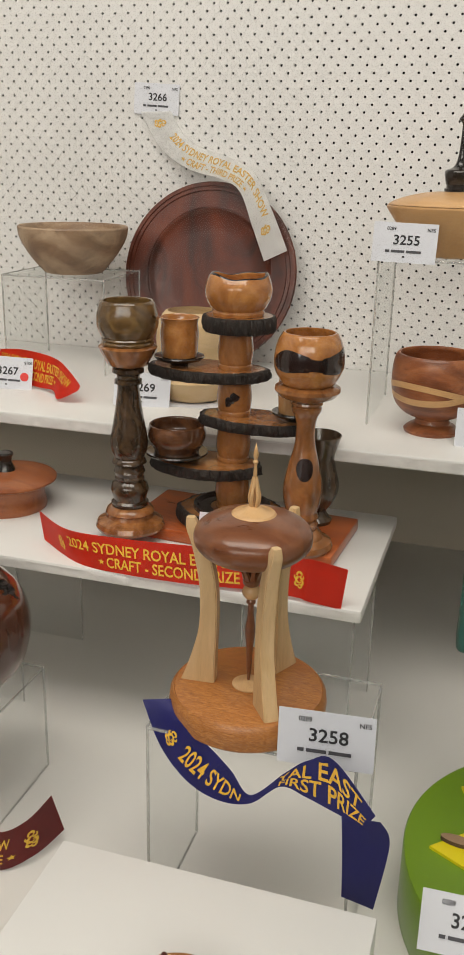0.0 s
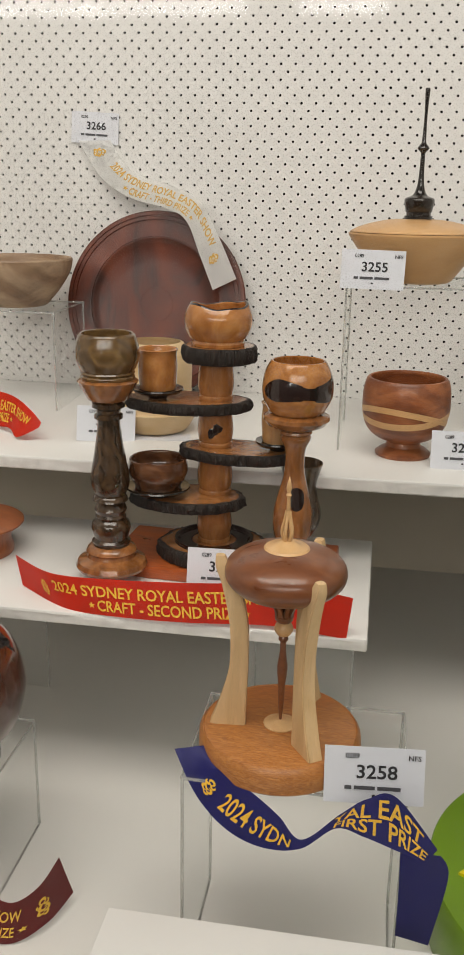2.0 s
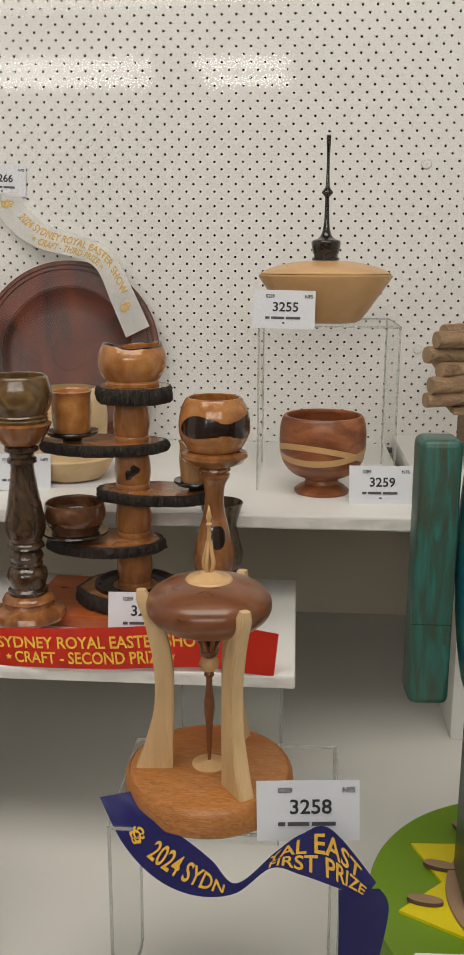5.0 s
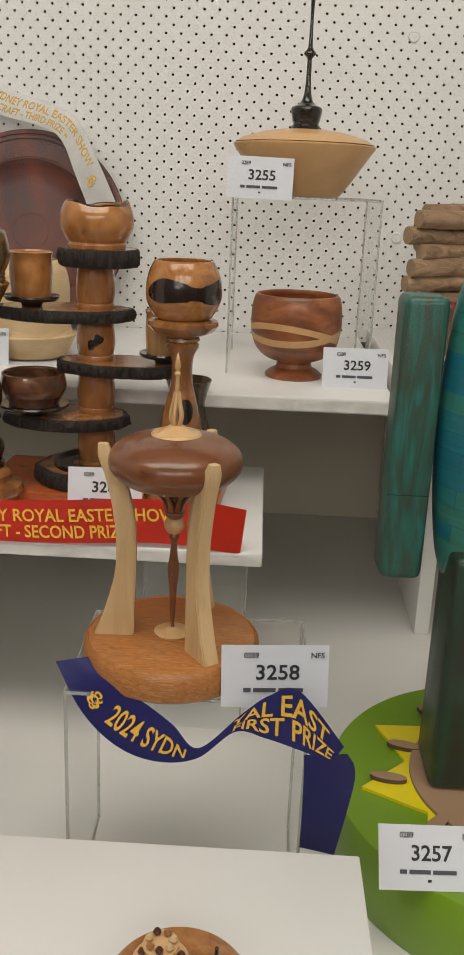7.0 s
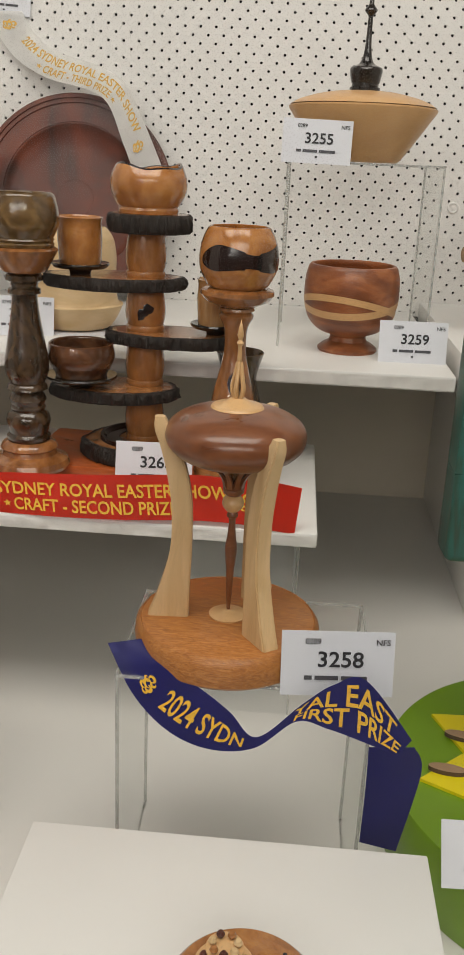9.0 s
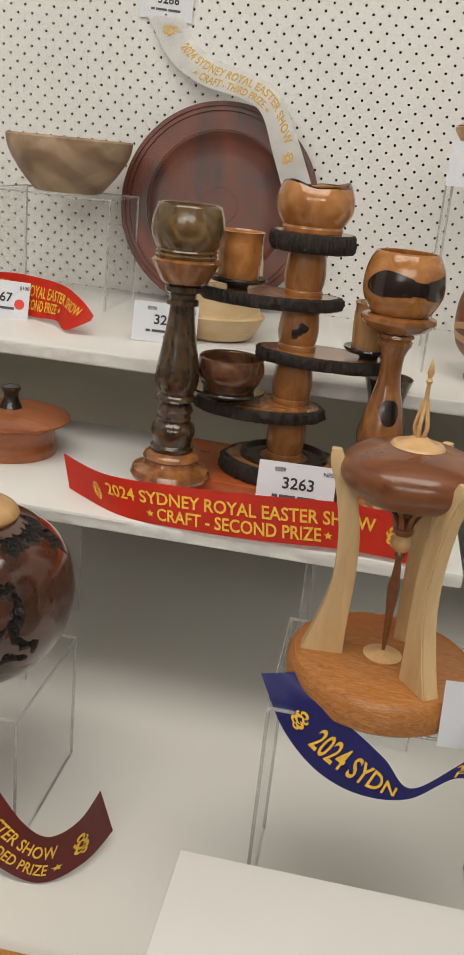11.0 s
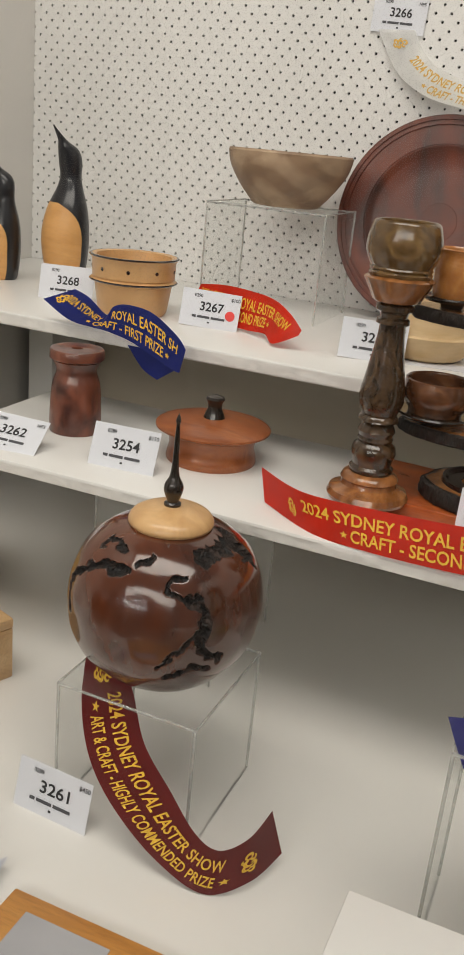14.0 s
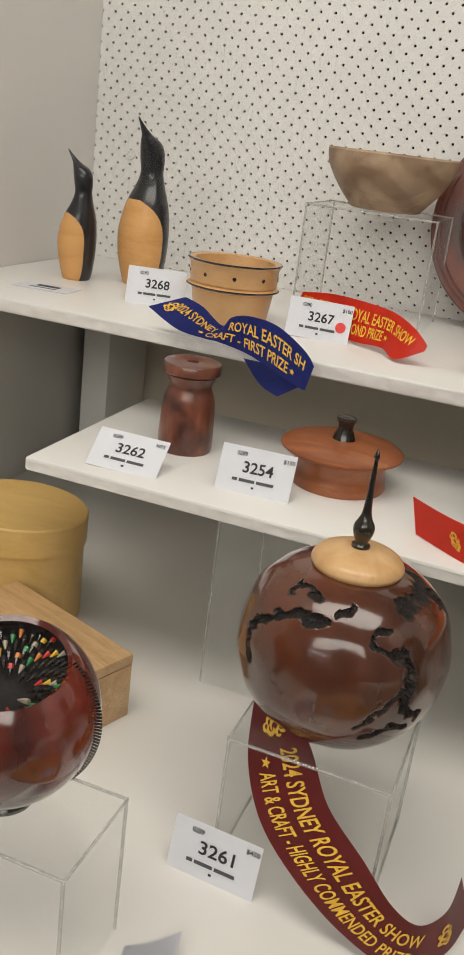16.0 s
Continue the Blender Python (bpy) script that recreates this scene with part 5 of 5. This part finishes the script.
def gourd_bowl():
    riser(pose(-0.560, 0.565, BASE), 0.135, 0.10, 0.142, "clear acrylic riser carrying the red-brown sphere")
    ob = thing("pencil_sphere", pose(-0.581, 0.569, BASE + 0.1424) @ sized(0.97), "glossy red-brown hollow sphere with coloured pencil tips inside", "vessel")
    part("foot", lathe([(0, 0), (0.026, 0), (0.028, 0.005), (0.022, 0.014), (0, 0.015)], 40), BLACKWOOD, ob, "low dark turned foot")
    R, cz = 0.0745, 0.083
    tilt = pose(0, 0, cz, 12, 5, 0)
    prof = [(R * math.cos(e), R * math.sin(e)) for e in np.linspace(-1.5707, 0.83, 40)]
    prof = [(max(0.0, x), z) for x, z in prof] + [((R - 0.005) * math.cos(e), (R - 0.005) * math.sin(e)) for e in np.linspace(0.83, -0.2, 18)]
    bm = lathe(prof, 96)
    bmesh.ops.transform(bm, matrix=tilt, verts=bm.verts)
    part("shell", bm, GOURD, ob)
    # Near-black bowl set inside the opening, behind the pencil tips.
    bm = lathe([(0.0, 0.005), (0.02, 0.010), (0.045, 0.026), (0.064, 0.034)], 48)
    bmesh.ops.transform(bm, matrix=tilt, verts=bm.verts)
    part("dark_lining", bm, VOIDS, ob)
    rnd = random.Random(7)
    for k in range(130):
        a, r0 = 2 * math.pi * k * 0.618, 0.008 + 0.036 * math.sqrt((k + 0.5) / 130)
        tip = Vector((r0 * math.cos(a), r0 * math.sin(a), 0.016 + 0.028 * (r0 / 0.048) ** 2))
        out = Vector((math.cos(a), math.sin(a), 0.25 + 0.2 * rnd.random())).normalized()
        b = lathe([(0, 0), (0.0006, 0), (0.0024, 0.0070), (0.0024, 0.011), (0, 0.011)], 6)
        for f in b.faces:
            f.material_index = 0 if f.calc_center_median().z < 0.0066 else 1
        bmesh.ops.transform(b, matrix=tilt @ Matrix.Translation(tip) @ out.to_track_quat("Z", "Y").to_matrix().to_4x4(), verts=b.verts)
        part("pencil_tip", b, [SPOT[(k // 3) % 5] if k % 3 == 0 else BLACKWOOD, VOIDS if k % 7 else SPOT[(k // 7) % 5]], ob)
    for k in range(56):
        e = -1.35 + 2.15 * k / 55
        b = box(bmesh.new(), (0, -0.0007, -0.0007), (0.0042, 0.0007, 0.0007))
        bmesh.ops.transform(b, matrix=Matrix.Translation((0, 0, cz)) @ pose(0, 0, 0, 0, 0, 12) @ pose(0, 0, 0, 0, -math.degrees(e), 0) @ pose(R - 0.0005, 0, 0), verts=b.verts)
        part("edge_pin", b, BLACKWOOD, ob)


gourd_bowl()


def front_board():
    bm = box(bmesh.new(), (-0.41, 0.31, BASE), (-0.131, 0.602, BASE + 0.012), 0.002, pose(0.0, 0.0, 0.0))
    ob = new("pine_board", finish(bm, RAIL))
    tagged(ob, "flat orange pine board lying on the case floor", "board")
    bm = box(bmesh.new(), (-0.385, 0.50, BASE + 0.0122), (-0.30, 0.583, BASE + 0.0130))
    tagged(new("grey_plate", finish(bm, plain("grey_card", (0.42, 0.42, 0.44), 0.5))), "plain grey card lying on the pine board", "card")


def paper_sheet():
    """A small loose sheet whose right-hand edge curls up from the floor."""
    bm = bmesh.new()
    rows = [[bm.verts.new((-0.478 + 0.042 * u + 0.014 * v, 0.602 + 0.024 * u - 0.075 * v, BASE + 0.0012 + 0.015 * u * u * (1 - 0.4 * v))) for u in np.linspace(0, 1, 12)] for v in np.linspace(0, 1, 9)]
    for a, b in zip(rows, rows[1:]):
        for k in range(11):
            bm.faces.new((a[k], a[k + 1], b[k + 1], b[k]))
    bmesh.ops.solidify(bm, geom=bm.faces[:], thickness=0.0004)
    tagged(new("paper_sheet", finish(bm, CARD, 60)), "curled white paper sheet on the case floor", "paper")


front_board()
paper_sheet()

# ---- entry cards and prize ribbons ----
entry_card("3268", "0290", "", pose(-0.833, 1.304, S1, -14, 0, 14), "white printed entry card before the ridged pot")
entry_card("3267", "0290", "$100", pose(-0.572, 1.283, S1, -12, 2, 10), "white printed entry card with a red sold sticker", True)
entry_card("3269", "0290", "NFS", pose(-0.317, 1.259, S1, -14, 2, 14), "white printed entry card before the pale vessel")
entry_card("3259", "0289", "NFS", pose(0.214, 1.226, S1, -12, 0, 2), "white printed entry card beside the footed bowl")
entry_card("3255", "0289", "NFS", pose(0.071, 1.280, S1 + 0.241, -6, 1, 1), "white printed entry card fixed to the tall riser")
entry_card("3262", "0289", "NFS", pose(-0.697, 0.962, S2, -50, 2, 5), "white printed entry card before the burl mill")
entry_card("3254", "0289", "$150", pose(-0.543, 0.991, S2, -22, 0, 4), "white printed entry card before the round box")
entry_card("3263", "0289", "NFS", pose(-0.093, 1.016, S2 + 0.009, -16, 0, 3), "white printed entry card leaning on the tiered stand")
entry_card("3261", "0289", "$450", pose(-0.442, 0.700, BASE, -14, 0, -3), "white printed entry card beside the burl vessel")
entry_card("3258", "0289", "NFS", pose(0.1093, 0.665, BASE + 0.2460, -8, -1, 4), "white printed entry card fixed to the riser edge")
entry_card("3257", "0289", "$500", pose(0.254, 0.651, BASE + 0.0803, -34, 0, 2), "white printed entry card on the green stand")
entry_card("3266", "0290", "NFS", pose(-0.4515, WALL_Y - 0.004, 1.629, 0, 3, 0), "white printed entry card pinned to the pegboard")


def upturned_card():
    ob = thing("folded_card", pose(-1.003, 1.281, S1 + 0.0005, 0, 0, 4), "white printed card lying flat before the penguins", "card")
    part("card_sheet", box(bmesh.new(), (-0.045, -0.027, 0), (0.045, 0.027, 0.0007)), CARD, ob, smooth=0)
    part("print_bar", box(bmesh.new(), (-0.018, -0.002, 0.0008), (0.02, 0.010, 0.0011)), INK, ob, smooth=0)
    part("print_bar", box(bmesh.new(), (-0.024, -0.014, 0.0008), (0.022, -0.010, 0.0011)), INK, ob, smooth=0)


upturned_card()

RED_LONG = [
    ((-0.352, 0.996, 1.052), (-0.364, 1.006, 1.090)),
    ((-0.277, 0.946, 1.050), (-0.296, 0.956, 1.091)),
    ((-0.204, 0.933, 1.051), (-0.210, 0.944, 1.095)),
    ((-0.117, 0.931, 1.053), (-0.124, 0.941, 1.100)),
    ((-0.034, 0.936, 1.056), (-0.040, 0.946, 1.104)),
    ((0.018, 0.936, 1.055), (0.016, 0.946, 1.102)),
    ((0.032, 0.934, 1.053), (0.036, 0.941, 1.105)),
    ((0.072, 0.936, 1.048), (0.077, 0.941, 1.099)),
]
WHITE = [
    ((-0.481, 1.663, 1.634), (-0.420, 1.663, 1.635)),
    ((-0.438, 1.655, 1.571), (-0.396, 1.655, 1.599)),
    ((-0.379, 1.640, 1.536), (-0.354, 1.640, 1.573)),
    ((-0.306, 1.620, 1.519), (-0.288, 1.620, 1.555)),
    ((-0.268, 1.612, 1.498), (-0.242, 1.612, 1.531)),
    ((-0.242, 1.608, 1.439), (-0.206, 1.608, 1.469)),
    ((-0.217, 1.605, 1.379), (-0.174, 1.605, 1.400)),
]
MAROON = [
    ((-0.440, 0.761, 0.955), (-0.402, 0.761, 0.954)),
    ((-0.433, 0.741, 0.901), (-0.375, 0.741, 0.929)),
    ((-0.408, 0.718, 0.858), (-0.348, 0.718, 0.896)),
    ((-0.366, 0.696, 0.830), (-0.307, 0.696, 0.873)),
    ((-0.313, 0.686, 0.799), (-0.275, 0.686, 0.847)),
    ((-0.261, 0.686, 0.782), (-0.250, 0.686, 0.838)),
    ((-0.225, 0.711, 0.792), (-0.231, 0.711, 0.840)),
    ((-0.210, 0.756, 0.796), (-0.225, 0.756, 0.841)),
]
PURPLE = [
    ((-0.077, 0.682, 1.048), (-0.049, 0.692, 1.049)),
    ((-0.053, 0.667, 1.011), (-0.030, 0.667, 1.040)),
    ((-0.022, 0.654, 0.988), (0.001, 0.654, 1.031)),
    ((0.013, 0.642, 0.983), (0.027, 0.642, 1.019)),
    ((0.048, 0.632, 0.995), (0.049, 0.632, 1.005)),
    ((0.078, 0.624, 1.027), (0.082, 0.624, 1.043)),
    ((0.102, 0.618, 1.027), (0.103, 0.618, 1.065)),
    ((0.128, 0.614, 1.021), (0.126, 0.614, 1.073)),
    ((0.155, 0.617, 1.009), (0.164, 0.617, 1.024)),
]
PURPLE_TAIL = [
    ((0.134, 0.624, 1.010), (0.168, 0.624, 1.013)),
    ((0.136, 0.632, 0.963), (0.177, 0.632, 0.984)),
    ((0.137, 0.642, 0.906), (0.167, 0.642, 0.900)),
]
BLUE = [
    ((-0.768, 1.150, 1.209), (-0.716, 1.150, 1.230)),
    ((-0.720, 1.140, 1.189), (-0.687, 1.140, 1.224)),
    ((-0.678, 1.135, 1.185), (-0.656, 1.135, 1.206)),
    ((-0.655, 1.130, 1.185), (-0.643, 1.130, 1.219)),
    ((-0.615, 1.125, 1.179), (-0.619, 1.125, 1.226)),
    ((-0.579, 1.120, 1.167), (-0.579, 1.120, 1.222)),
    ((-0.543, 1.115, 1.154), (-0.539, 1.115, 1.200)),
    ((-0.531, 1.115, 1.151), (-0.524, 1.115, 1.183)),
]
BLUE_BACK = [
    ((-0.624, 1.140, 1.169), (-0.590, 1.140, 1.168)),
    ((-0.597, 1.135, 1.142), (-0.563, 1.135, 1.161)),
    ((-0.568, 1.125, 1.133), (-0.535, 1.125, 1.156)),
]
RED_SHORT = [
    ((-0.627, 1.350, 1.211), (-0.618, 1.350, 1.232)),
    ((-0.568, 1.320, 1.187), (-0.568, 1.330, 1.239)),
    ((-0.517, 1.295, 1.185), (-0.515, 1.310, 1.239)),
    ((-0.477, 1.270, 1.189), (-0.469, 1.280, 1.237)),
    ((-0.450, 1.235, 1.185), (-0.433, 1.250, 1.226)),
    ((-0.414, 1.235, 1.202), (-0.412, 1.240, 1.209)),
]

SHOW = "2024 SYDNEY ROYAL EASTER SHOW"
ribbon("prize_ribbon", RED_LONG, RED, GOLD, [(SHOW, 0.18, 0.835, 0.50, 0.27), ("* CRAFT - SECOND PRIZE *", 0.285, 0.735, 0.12, 0.27)], "red satin second prize ribbon with gold print along the shelf edge", "prize ribbons", crest=(0.14, 0.875))
ribbon("prize_ribbon", WHITE, WHITE_S, GOLD_PALE, [(SHOW, 0.14, 0.82, 0.52, 0.28), ("* CRAFT - THIRD PRIZE *", 0.26, 0.66, 0.13, 0.26)], "white satin third prize ribbon hanging over the platter", "prize ribbons", crest=(0.06, 0.87))
ribbon("prize_ribbon", MAROON, MAROON_S, GOLD, [(SHOW, 0.13, 0.78, 0.53, 0.24), ("* ART & CRAFT - HIGHLY COMMENDED PRIZE *", 0.15, 0.80, 0.17, 0.22)], "maroon satin highly commended ribbon curling to the floor", "prize ribbons", crest=(0.07, 0.86))
ribbon("prize_ribbon", PURPLE, PURPLE_S, GOLD, [("2024 SYDN", 0.20, 0.455, 0.26, 0.42), ("YAL EAST", 0.64, 0.95, 0.53, 0.34), ("FIRST PRIZE", 0.645, 0.985, 0.14, 0.33)], "dark purple satin first prize ribbon twisted under the base", "prize ribbons", crest=(0.14,))
ribbon("ribbon_tail", PURPLE_TAIL, PURPLE_S, GOLD, [], "hanging end of the dark purple ribbon")
ribbon("prize_ribbon", BLUE, BLUE_S, GOLD, [("2024 SYDNEY", 0.06, 0.36, 0.48, 0.26), ("ROYAL EASTER SH", 0.45, 0.95, 0.52, 0.26), ("* CRAFT - FIRST PRIZE *", 0.28, 0.90, 0.15, 0.24)], "blue satin first prize ribbon hanging over the shelf edge", "prize ribbons", crest=(0.05,))
ribbon("ribbon_fold", BLUE_BACK, BLUE_S, GOLD, [], "folded under end of the blue ribbon")
ribbon("prize_ribbon", RED_SHORT, RED, GOLD, [("2024 SYDNEY ROYAL EASTER SHOW", 0.03, 0.92, 0.50, 0.27), ("CRAFT - SECOND PRIZE *", 0.15, 0.72, 0.16, 0.25)], "red satin second prize ribbon behind an entry card", "prize ribbons")
